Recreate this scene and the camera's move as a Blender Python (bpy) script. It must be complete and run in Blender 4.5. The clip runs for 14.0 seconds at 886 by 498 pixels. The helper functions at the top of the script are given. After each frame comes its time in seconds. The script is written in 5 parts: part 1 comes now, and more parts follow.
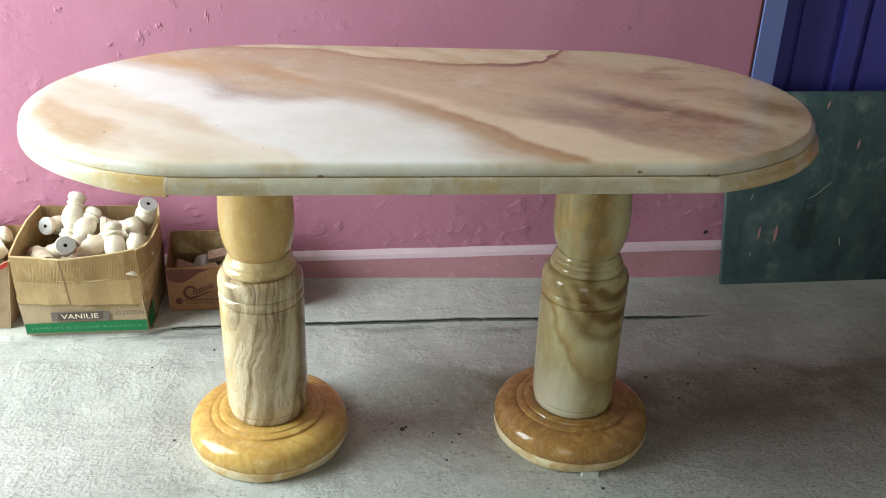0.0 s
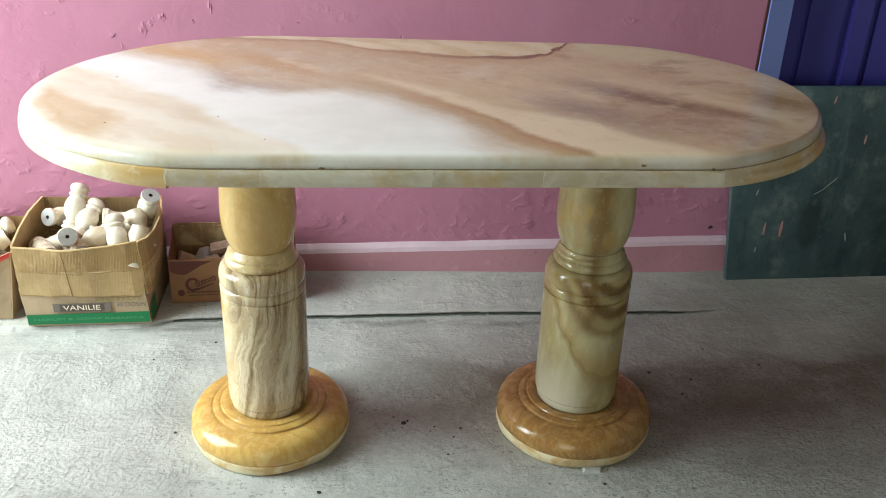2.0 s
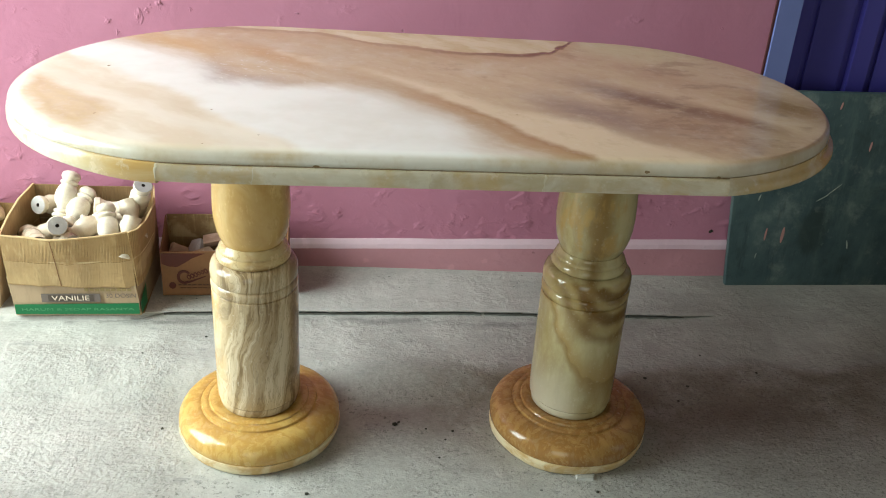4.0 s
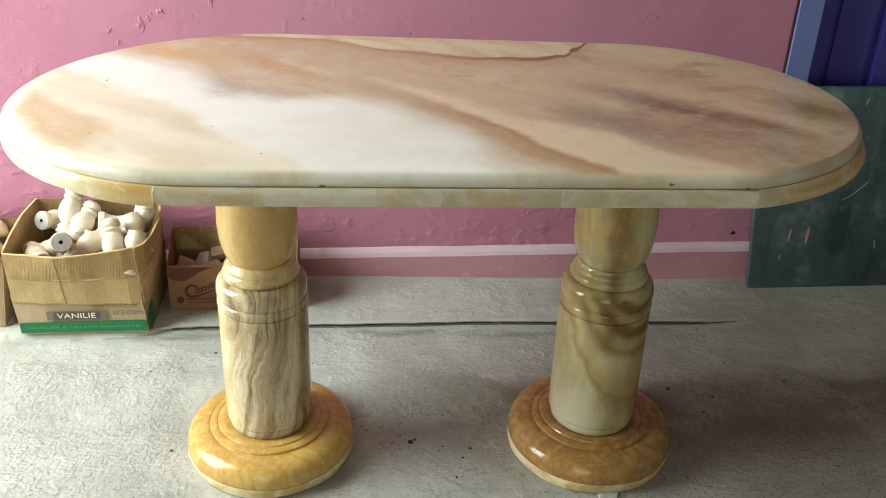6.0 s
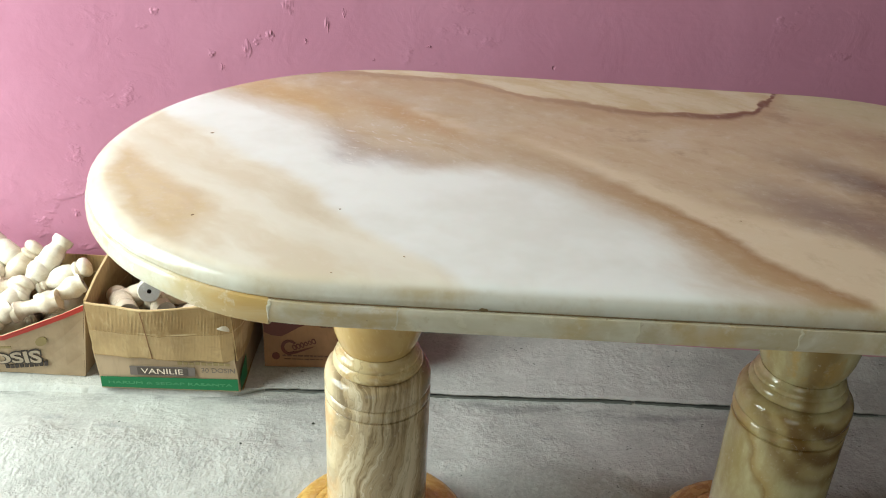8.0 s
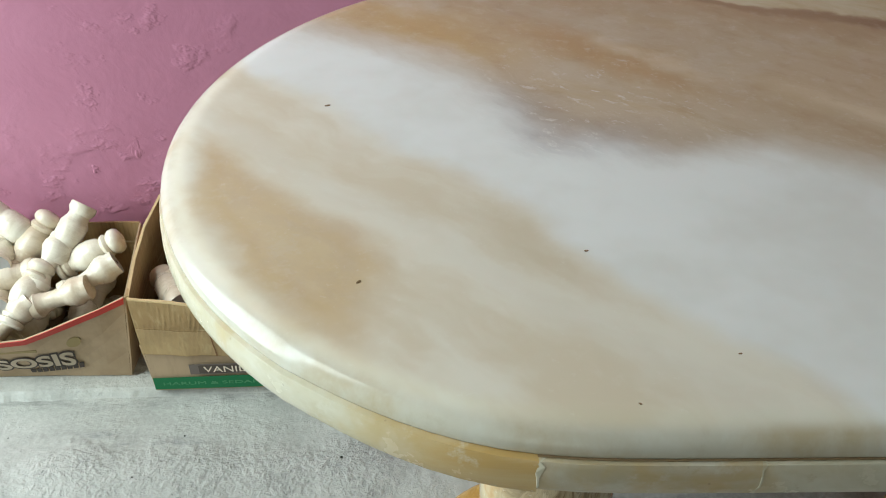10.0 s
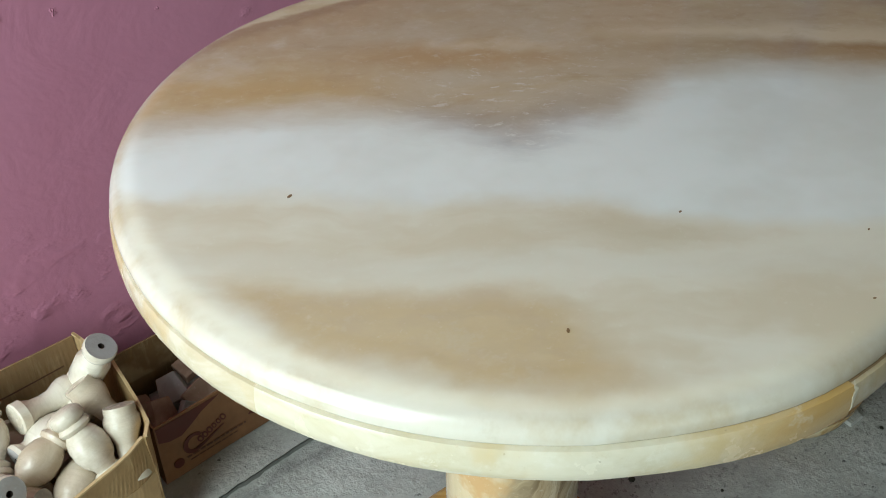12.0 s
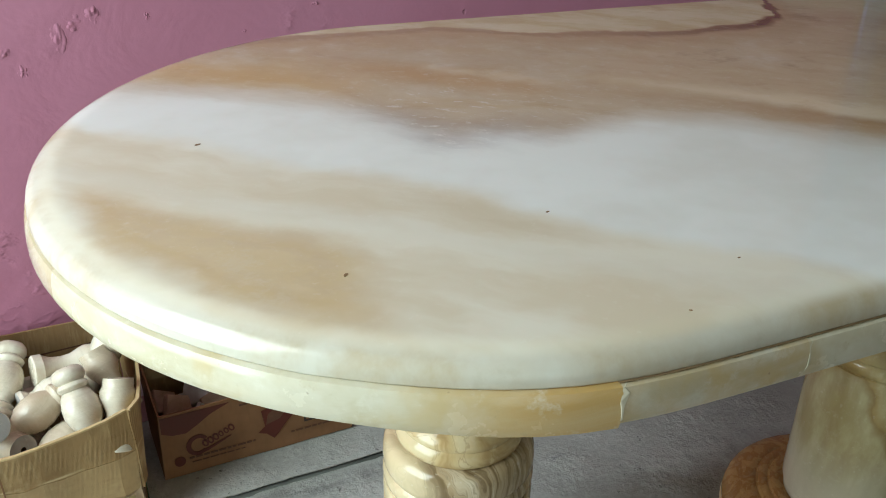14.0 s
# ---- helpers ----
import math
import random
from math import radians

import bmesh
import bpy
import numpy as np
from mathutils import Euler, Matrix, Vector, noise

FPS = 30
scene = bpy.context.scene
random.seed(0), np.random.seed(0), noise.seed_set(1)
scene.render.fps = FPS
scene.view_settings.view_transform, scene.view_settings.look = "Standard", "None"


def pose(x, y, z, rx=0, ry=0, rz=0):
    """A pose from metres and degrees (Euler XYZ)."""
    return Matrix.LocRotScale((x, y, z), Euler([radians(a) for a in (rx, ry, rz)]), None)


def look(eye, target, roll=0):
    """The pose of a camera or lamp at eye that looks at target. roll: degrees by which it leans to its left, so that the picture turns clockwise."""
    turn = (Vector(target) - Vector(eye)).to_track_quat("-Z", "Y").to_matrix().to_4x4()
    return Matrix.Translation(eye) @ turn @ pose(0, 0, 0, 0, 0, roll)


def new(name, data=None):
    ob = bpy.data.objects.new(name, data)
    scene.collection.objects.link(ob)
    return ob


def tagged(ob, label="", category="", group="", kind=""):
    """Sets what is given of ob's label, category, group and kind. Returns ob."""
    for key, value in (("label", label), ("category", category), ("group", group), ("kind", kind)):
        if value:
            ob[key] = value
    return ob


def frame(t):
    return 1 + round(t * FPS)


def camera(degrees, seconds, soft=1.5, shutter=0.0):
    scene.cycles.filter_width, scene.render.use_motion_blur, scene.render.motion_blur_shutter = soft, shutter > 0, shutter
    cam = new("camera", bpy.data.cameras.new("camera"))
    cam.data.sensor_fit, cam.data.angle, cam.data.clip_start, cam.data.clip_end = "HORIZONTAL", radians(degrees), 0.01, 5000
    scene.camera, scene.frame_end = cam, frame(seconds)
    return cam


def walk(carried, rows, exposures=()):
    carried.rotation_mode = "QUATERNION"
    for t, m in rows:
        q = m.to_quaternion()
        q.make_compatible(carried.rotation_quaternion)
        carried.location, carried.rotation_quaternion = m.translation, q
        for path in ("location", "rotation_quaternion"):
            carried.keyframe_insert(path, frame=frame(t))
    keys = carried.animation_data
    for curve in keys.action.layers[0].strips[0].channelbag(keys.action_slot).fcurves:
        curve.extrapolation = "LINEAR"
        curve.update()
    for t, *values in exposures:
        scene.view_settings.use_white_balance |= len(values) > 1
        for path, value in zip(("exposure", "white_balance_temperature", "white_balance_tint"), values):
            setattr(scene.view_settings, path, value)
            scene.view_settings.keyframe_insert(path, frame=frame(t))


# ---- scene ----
cam = camera(52.7, 14.0, soft=1.0)
PATH = [
    (0, (-0.259, -2.335, 1.226), (-0.012, -0.55, 0.359), 1.9),
    (0.5, (-0.257, -2.331, 1.223), (-0.028, -0.548, 0.348), 1.7),
    (1, (-0.255, -2.33, 1.226), (-0.024, -0.539, 0.367), 1.6),
    (1.5, (-0.257, -2.334, 1.225), (-0.022, -0.545, 0.362), 1.8),
    (2, (-0.253, -2.327, 1.221), (-0.017, -0.546, 0.341), 2.1),
    (4.5, (-0.242, -2.258, 1.221), (0.0, -0.487, 0.325), 3.8),
    (5, (-0.235, -2.222, 1.23), (-0.012, -0.448, 0.334), 3.2),
    (5.5, (-0.235, -2.209, 1.227), (-0.017, -0.441, 0.317), 2.7),
    (6, (-0.238, -2.209, 1.226), (-0.027, -0.441, 0.315), 2.2),
    (6.5, (-0.232, -2.174, 1.22), (-0.021, -0.403, 0.316), 1.4),
    (7, (-0.26, -2.087, 1.238), (-0.077, -0.313, 0.332), 1.5),
    (7.2, (-0.275, -2.063, 1.245), (-0.143, -0.369, 0.394), 1.5),
    (7.5, (-0.297, -2.017, 1.248), (-0.188, -0.23, 0.355), 2.4),
    (7.7, (-0.315, -1.961, 1.247), (-0.235, -0.261, 0.402), 1.7),
    (8, (-0.341, -1.865, 1.239), (-0.294, -0.102, 0.295), 2.7),
    (8.2, (-0.355, -1.815, 1.228), (-0.324, -0.176, 0.267), 2.8),
    (8.5, (-0.368, -1.739, 1.214), (-0.382, -0.051, 0.142), 3.0),
    (8.7, (-0.374, -1.669, 1.210), (-0.408, -0.075, 0.178), 3.3),
    (9, (-0.393, -1.568, 1.201), (-0.434, 0.105, 0.106), 2.6),
    (9.2, (-0.42, -1.526, 1.188), (-0.466, 0.122, 0.057), 2.8),
    (11.3, (-0.860, -1.245, 1.168), (-0.162, 0.073, -0.164), -1.7),
    (11.5, (-0.885, -1.22, 1.167), (-0.069, 0.019, -0.174), -0.6),
    (11.8, (-0.944, -1.174, 1.169), (0.042, -0.035, -0.146), -0.1),
    (12, (-0.995, -1.165, 1.162), (0.097, 0.014, -0.029), -1.1),
    (12.2, (-0.993, -1.184, 1.142), (0.048, -0.017, 0.063), -2.6),
    (12.4, (-0.979, -1.226, 1.112), (0.096, -0.002, 0.135), -1.2),
    (12.5, (-0.964, -1.248, 1.095), (0.183, 0.082, 0.137), 0.5),
    (12.7, (-0.901, -1.284, 1.059), (0.135, 0.120, 0.306), 3.1),
    (12.8, (-0.861, -1.298, 1.044), (0.134, 0.148, 0.319), 3.7),
    (13, (-0.804, -1.326, 1.03), (0.149, 0.238, 0.226), 4.9),
    (13.2, (-0.786, -1.354, 1.030), (0.062, 0.118, 0.178), 4.5),
    (13.5, (-0.781, -1.376, 1.03), (0.084, 0.172, 0.106), 2.9),
    (13.7, (-0.784, -1.376, 1.033), (0.015, 0.108, 0.156), 2.1),
    (14, (-0.796, -1.376, 1.043), (0.0, 0.205, 0.112), 1.4),
]
walk(cam, [(t, look(eye, target, roll)) for t, eye, target, roll in PATH], [(0.0, 0.08, 6290, -3), (2.2, 0.08, 6290, -3), (4.5, 0.08, 6640, -4), (5.5, 0.08, 6770, -5), (6.5, 0.08, 6900, -5), (7.1, 0.08, 6900, -5), (7.5, -0.05, 6780, -5), (8.0, -0.18, 6510, -4), (9.0, -0.56, 6310, -4), (11.3, -0.90, 6100, -5), (12.1, -0.90, 6100, -5), (12.5, -0.74, 6100, -5), (13.0, -0.58, 6230, -5), (13.5, -0.70, 6100, -6), (14.0, -0.70, 6100, -6)])

# ---- world and light ----
world = bpy.data.worlds.new("world")
scene.world = world
world.use_nodes = True
sky = world.node_tree.nodes.new("ShaderNodeTexSky")
sky.sky_type, sky.sun_disc = "NISHITA", False
sky.sun_elevation, sky.sun_rotation = radians(55), radians(250)
world.node_tree.nodes["Background"].inputs[1].default_value = 0.05
world.node_tree.links.new(sky.outputs[0], world.node_tree.nodes["Background"].inputs[0])


def lamp(name, kind, m, energy, colour, **more):
    data = bpy.data.lights.new(name, kind)
    data.energy, data.color = energy, colour
    for key, value in more.items():
        if key == "size":
            data.shape, data.size, data.size_y = "RECTANGLE", value[0], value[1]
        if key == "angle":
            data.angle = radians(value)
    ob = new(name, data)
    ob.matrix_world = m
    return ob


lamp("sun", "SUN", look((-6, -3, 9), (0, 0, 0)), 1.2, (1, 0.95, 0.87), angle=12)
# daylight in the three open doorways of the room
lamp("daylight_side", "AREA", look((-2.34, -0.82, 1.40), (0, -0.82, 0.55)), 134, (0.91, 0.955, 0.995), size=(1.35, 2.2))
lamp("daylight_east", "AREA", look((2.64, -2.02, 1.15), (0.2, -0.9, 0.5)), 2.5, (1.0, 0.94, 0.84), size=(0.8, 2.0))
lamp("daylight_front", "AREA", look((-1.0, -4.24, 1.05), (-0.3, 0, 0.4)), 18, (0.98, 0.97, 0.94), size=(1.5, 2.05))



# ---- materials ----
def rgb(r, g, b):
    """Linear colour from 0-255 values."""
    return tuple(((c / 255 + 0.055) / 1.055) ** 2.4 if c > 10 else c / 255 / 12.92 for c in (r, g, b)) + (1.0,)


class Nodes:
    """Short calls for building one node material."""

    def __init__(self, name, roughness=0.6, specular=0.5):
        self.mat = bpy.data.materials.new(name)
        self.mat.use_nodes = True
        self.tree = self.mat.node_tree
        self.shader = self.tree.nodes["Principled BSDF"]
        self.shader.inputs["Roughness"].default_value = roughness
        self.shader.inputs["Specular IOR Level"].default_value = specular

    def put(self, socket, value):
        if isinstance(value, bpy.types.NodeSocket):
            self.tree.links.new(value, socket)
        else:
            socket.default_value = value

    def set(self, name, value):
        self.put(self.shader.inputs[name], value)
        return self

    def place(self):
        return self.tree.nodes.new("ShaderNodeNewGeometry").outputs["Position"]

    def local(self):
        return self.tree.nodes.new("ShaderNodeTexCoord").outputs["Object"]

    def chance(self):
        return self.tree.nodes.new("ShaderNodeObjectInfo").outputs["Random"]

    def math(self, op, a, b=0.0, c=0.0):
        n = self.tree.nodes.new("ShaderNodeMath")
        n.operation = op
        for socket, value in zip(n.inputs, (a, b, c)):
            self.put(socket, value)
        return n.outputs[0]

    def vec(self, op, a, b=(0, 0, 0)):
        n = self.tree.nodes.new("ShaderNodeVectorMath")
        n.operation = op
        self.put(n.inputs[0], a)
        if op == "SCALE":
            self.put(n.inputs["Scale"], b)
        else:
            self.put(n.inputs[1], b)
        return n.outputs["Value"] if op in ("DOT_PRODUCT", "LENGTH", "DISTANCE") else n.outputs[0]

    def xyz(self, a):
        n = self.tree.nodes.new("ShaderNodeSeparateXYZ")
        self.put(n.inputs[0], a)
        return n.outputs

    def noise(self, at, scale, detail=4.0, rough=0.55, colour=False, twist=0.0):
        n = self.tree.nodes.new("ShaderNodeTexNoise")
        self.put(n.inputs["Vector"], at)
        n.inputs["Scale"].default_value, n.inputs["Detail"].default_value = scale, detail
        n.inputs["Roughness"].default_value, n.inputs["Distortion"].default_value = rough, twist
        return n.outputs["Color" if colour else "Fac"]

    def cells(self, at, scale, kind="F1"):
        n = self.tree.nodes.new("ShaderNodeTexVoronoi")
        n.feature = kind
        self.put(n.inputs["Vector"], at)
        n.inputs["Scale"].default_value = scale
        return n.outputs["Distance"]

    def step(self, a, low, high, to0=0.0, to1=1.0):
        n = self.tree.nodes.new("ShaderNodeMapRange")
        n.interpolation_type = "SMOOTHSTEP"
        for socket, value in zip(n.inputs, (a, low, high, to0, to1)):
            self.put(socket, value)
        return n.outputs[0]

    def mix(self, fac, a, b, kind="MIX"):
        n = self.tree.nodes.new("ShaderNodeMix")
        n.data_type, n.blend_type = "RGBA", kind
        self.put(n.inputs["Factor"], fac)
        self.put(n.inputs["A"], a) if False else self.put(n.inputs[6], a)
        self.put(n.inputs[7], b)
        return n.outputs[2]

    def bump(self, height, strength=0.3, distance=0.005):
        n = self.tree.nodes.new("ShaderNodeBump")
        n.inputs["Strength"].default_value, n.inputs["Distance"].default_value = strength, distance
        self.put(n.inputs["Height"], height)
        self.put(self.shader.inputs["Normal"], n.outputs[0])
        return self


def band(n, u, centre, half, soft):
    """1 inside centre +- half along u, with soft sides."""
    return n.step(n.math("ABSOLUTE", n.math("SUBTRACT", u, centre)), half + soft, max(half - soft, 0.0))


def plaster(name, main, second, worn=0.35, bumpy=1.0):
    """Brushed wall paint over uneven plaster, with scuffs and small flakes."""
    n = Nodes(name, 0.55, 0.35)
    p = n.place()
    big = n.noise(p, 1.1, 3)
    fine = n.noise(p, 38, 5, 0.65)
    lumps = n.noise(p, 9.0, 4, 0.6, twist=0.6)
    brush = n.noise(n.vec("MULTIPLY", p, (3, 3, 60)), 1.0, 3)
    colour = n.mix(n.step(big, 0.35, 0.65), main, second)
    colour = n.mix(n.math("MULTIPLY", n.step(fine, 0.45, 0.75), worn * 0.5), colour, (*[c * 1.25 for c in main[:3]], 1))
    where = n.step(n.noise(n.vec("ADD", p, (3.1, 0.0, 1.7)), 2.6, 3, 0.6), 0.48, 0.62)
    x, y, z = n.xyz(p)
    where = n.math("MAXIMUM", where, n.math("MULTIPLY", n.step(z, 0.52, 0.25), 0.8))
    flakes = n.math("MULTIPLY", n.step(n.noise(p, 17, 3, 0.5), 0.68, 0.73), where)
    colour = n.mix(n.math("MULTIPLY", flakes, worn), colour, (*[min(1, c * 1.35 + 0.03) for c in main[:3]], 1))
    nicks = n.step(n.noise(n.vec("ADD", p, (7.0, 0, 0)), 24, 2, 0.3), 0.77, 0.79)
    colour = n.mix(n.math("MULTIPLY", nicks, 0.6), colour, (*[c * 0.45 for c in main[:3]], 1))
    n.set("Base Color", colour)
    ridge = n.math("MULTIPLY", n.step(n.noise(n.vec("MULTIPLY", p, (1, 1, 1.5)), 12, 4, 0.6), 0.54, 0.70), where)
    h = n.math("ADD", n.math("MULTIPLY", lumps, 0.7), n.math("MULTIPLY", fine, 0.16))
    h = n.math("ADD", h, n.math("MULTIPLY", ridge, 0.5))
    h = n.math("ADD", h, n.math("MULTIPLY", n.noise(p, 3.2, 2), 1.2))
    h = n.math("ADD", h, n.math("MULTIPLY", nicks, -0.4))
    h = n.math("ADD", h, n.math("MULTIPLY", brush, 0.10))
    # crinkled, blistered paint low on the wall
    smear = n.step(n.noise(n.vec("MULTIPLY", p, (1, 1, 1.7)), 15, 3, 0.5, twist=0.3), 0.50, 0.66)
    low = n.math("MULTIPLY", n.step(z, 0.44, 0.30, 0.06, 1.0), n.step(n.noise(n.vec("ADD", p, (5, 0, 2)), 6, 3, 0.6), 0.40, 0.58))
    h = n.math("ADD", h, n.math("MULTIPLY", n.math("MULTIPLY", smear, low), 0.5))
    h = n.math("ADD", h, n.math("MULTIPLY", n.math("MULTIPLY", n.noise(p, 34, 3, 0.5), low), 0.4))
    n.bump(h, 0.55 * bumpy, 0.006)
    n.set("Roughness", n.step(fine, 0.3, 0.8, 0.38, 0.62))
    return n.mat


def concrete(name, light, dark, coarse=True):
    """Worn cement screed: trowelled in places, coarse and pitted in others."""
    n = Nodes(name, 0.85, 0.25)
    p = n.place()
    x, y, _ = n.xyz(p)
    big = n.noise(p, 2.6, 5, 0.62)
    cloud = n.noise(n.vec("ADD", p, (4, 9, 0)), 8.5, 6, 0.66)
    grain = n.noise(p, 120, 5, 0.7)
    sweep = n.noise(n.vec("MULTIPLY", n.vec("ADD", p, n.vec("SCALE", n.noise(p, 3, 2, 0.5, True), 0.12)), (3.5, 26, 4)), 1.0, 5, 0.62)
    brighter, darker = (*[min(1, c * 1.3) for c in light[:3]], 1), (*[c * 0.62 for c in dark[:3]], 1)
    colour = n.mix(n.step(big, 0.32, 0.66), dark, light)
    colour = n.mix(n.math("MULTIPLY", n.step(cloud, 0.50, 0.72), 0.4), colour, brighter)
    colour = n.mix(n.math("MULTIPLY", n.step(cloud, 0.48, 0.28), 0.35), colour, darker)
    colour = n.mix(n.math("MULTIPLY", n.step(sweep, 0.55, 0.75), 0.25), colour, darker)
    colour = n.mix(n.math("MULTIPLY", n.step(grain, 0.42, 0.66), 0.26), colour, brighter)
    gravel = n.noise(n.vec("ADD", p, (3, 3, 3)), 58, 5, 0.7)
    colour = n.mix(n.math("MULTIPLY", n.step(gravel, 0.48, 0.34), n.step(cloud, 0.46, 0.64, 0.0, 0.4)), colour, darker)
    # small dark pits in clusters
    holes = n.step(n.noise(n.vec("ADD", p, (1, 2, 3)), 75, 3, 0.6), 0.64, 0.70)
    where = n.step(n.noise(n.vec("ADD", p, (6, 1, 2)), 7, 4, 0.7), 0.50, 0.64)
    colour = n.mix(n.math("MULTIPLY", n.math("MULTIPLY", holes, where), 0.75), colour, (0.075, 0.08, 0.075, 1))
    h = n.math("ADD", n.math("MULTIPLY", grain, 0.25), n.math("ADD", n.math("MULTIPLY", sweep, 0.35), n.math("MULTIPLY", cloud, 1.0)))
    h = n.math("ADD", h, n.math("MULTIPLY", gravel, n.step(cloud, 0.46, 0.64, 0.0, 0.6)))
    h = n.math("SUBTRACT", h, n.math("MULTIPLY", n.math("MULTIPLY", holes, where), 0.35))
    # trodden soil towards the far side, with the shade there put into its colour
    soil_shade = n.math("MULTIPLY", n.step(n.math("ADD", x, n.math("MULTIPLY", n.noise(p, 3.5, 4, 0.6), 0.3)), 0.35, 0.85), n.step(n.noise(p, 3.2, 5, 0.65), 0.30, 0.62, 0.45, 1.0))
    colour = n.mix(n.math("MULTIPLY", soil_shade, 0.52), colour, (0.20, 0.185, 0.165, 1))
    if coarse:
        # unfloated, crumbly patches with ragged borders
        edge = n.math("ADD", y, n.math("MULTIPLY", n.noise(p, 5, 4, 0.6), 0.2))
        wide = n.math("ADD", x, n.math("MULTIPLY", n.noise(p, 3.5, 4, 0.6), 0.3))
        rough = n.math("MULTIPLY", n.step(edge, -0.28, -0.33), n.step(wide, -0.40, -0.50))
        rough = n.math("MAXIMUM", rough, n.math("MULTIPLY", n.step(edge, -0.80, -0.96), 0.28))
        rough = n.math("MAXIMUM", rough, n.math("MULTIPLY", n.step(wide, 0.4, 0.75), n.math("MULTIPLY", n.step(edge, -0.36, -0.46), 0.3)))
        rough = n.math("MULTIPLY", rough, n.step(n.noise(n.vec("ADD", p, (2, 7, 0)), 5.5, 4, 0.65), 0.30, 0.52, 0.45, 1.0))
        crumbs = n.math("ADD", n.math("MULTIPLY", n.noise(n.vec("ADD", p, (5, 5, 0)), 105, 4, 0.62), 0.6), n.math("MULTIPLY", n.noise(n.vec("MULTIPLY", p, (0.8, 1.2, 1)), 34, 4, 0.55), 0.4))
        gaps = n.math("MULTIPLY", n.step(crumbs, 0.48, 0.38), rough)
        colour = n.mix(n.math("MULTIPLY", gaps, 0.44), colour, (0.22, 0.22, 0.21, 1))
        colour = n.mix(n.math("MULTIPLY", n.math("MULTIPLY", n.step(crumbs, 0.53, 0.64), rough), 0.18), colour, (0.62, 0.62, 0.59, 1))
        h = n.math("ADD", h, n.math("MULTIPLY", n.math("MULTIPLY", crumbs, rough), 2.4))
        # dirt swept against the lip of the ledge
        swept = n.math("MULTIPLY", band(n, n.math("ADD", y, n.math("MULTIPLY", n.noise(p, 9, 4), 0.04)), -0.262, 0.010, 0.020), n.step(n.noise(n.vec("MULTIPLY", p, (9, 30, 1)), 1.0, 5, 0.7), 0.38, 0.62))
        colour = n.mix(n.math("MULTIPLY", n.math("MULTIPLY", swept, n.step(x, 0.55, 0.2)), 0.65), colour, (0.16, 0.165, 0.155, 1))
        # blue-grey scuffs
        scuff = n.math("MULTIPLY", n.step(n.noise(n.vec("MULTIPLY", p, (3, 11, 1)), 1.6, 5, 0.7), 0.60, 0.70), n.step(n.noise(p, 40, 4, 0.7), 0.40, 0.62))
        colour = n.mix(n.math("MULTIPLY", scuff, 0.55), colour, (0.17, 0.18, 0.185, 1))
        # brown trodden-in clay beyond the first pedestal, coloured with the table's cast shadow too
        clay_shade = n.math("MULTIPLY", n.step(n.noise(p, 5, 6, 0.7), 0.26, 0.60), n.math("MULTIPLY", n.step(edge, -0.35, -0.41), n.step(edge, -0.74, -0.50)))
        clay_shade = n.math("MULTIPLY", clay_shade, n.step(x, -0.16, 0.12))
        colour = n.mix(n.math("MULTIPLY", clay_shade, 0.75), colour, (0.145, 0.108, 0.078, 1))
        peppered = n.math("MULTIPLY", n.step(n.noise(n.vec("ADD", p, (2, 4, 0)), 110, 4, 0.65), 0.56, 0.64), n.step(n.noise(p, 6, 4, 0.6), 0.42, 0.6))
        colour = n.mix(n.math("MULTIPLY", n.math("MULTIPLY", peppered, n.step(edge, -0.36, -0.5)), 0.6), colour, (0.12, 0.118, 0.11, 1))
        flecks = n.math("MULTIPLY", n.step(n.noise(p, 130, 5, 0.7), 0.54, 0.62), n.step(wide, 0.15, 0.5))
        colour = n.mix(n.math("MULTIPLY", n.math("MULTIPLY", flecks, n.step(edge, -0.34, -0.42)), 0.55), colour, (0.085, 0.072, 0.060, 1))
    n.set("Base Color", colour)
    n.bump(h, 0.7, 0.006)
    return n.mat


def polished(n, low=0.05, high=0.22):
    smear = n.noise(n.place(), 26, 5, 0.65)
    n.set("Roughness", n.step(smear, 0.35, 0.75, low, high))
    n.shader.inputs["Subsurface Weight"].default_value = 0.08
    n.shader.inputs["Subsurface Radius"].default_value = (0.015, 0.013, 0.011)
    n.shader.inputs["Subsurface Scale"].default_value = 0.6
    return n.mat


WHITE, HONEY = rgb(241, 242, 238), rgb(188, 160, 112)


def bend(n, v, knots):
    """A smooth function of v through (v, value) knots."""
    total = knots[0][1]
    for (a, f), (b, g) in zip(knots, knots[1:]):
        total = n.math("ADD", n.step(v, a, b, 0.0, g - f), total)
    return total


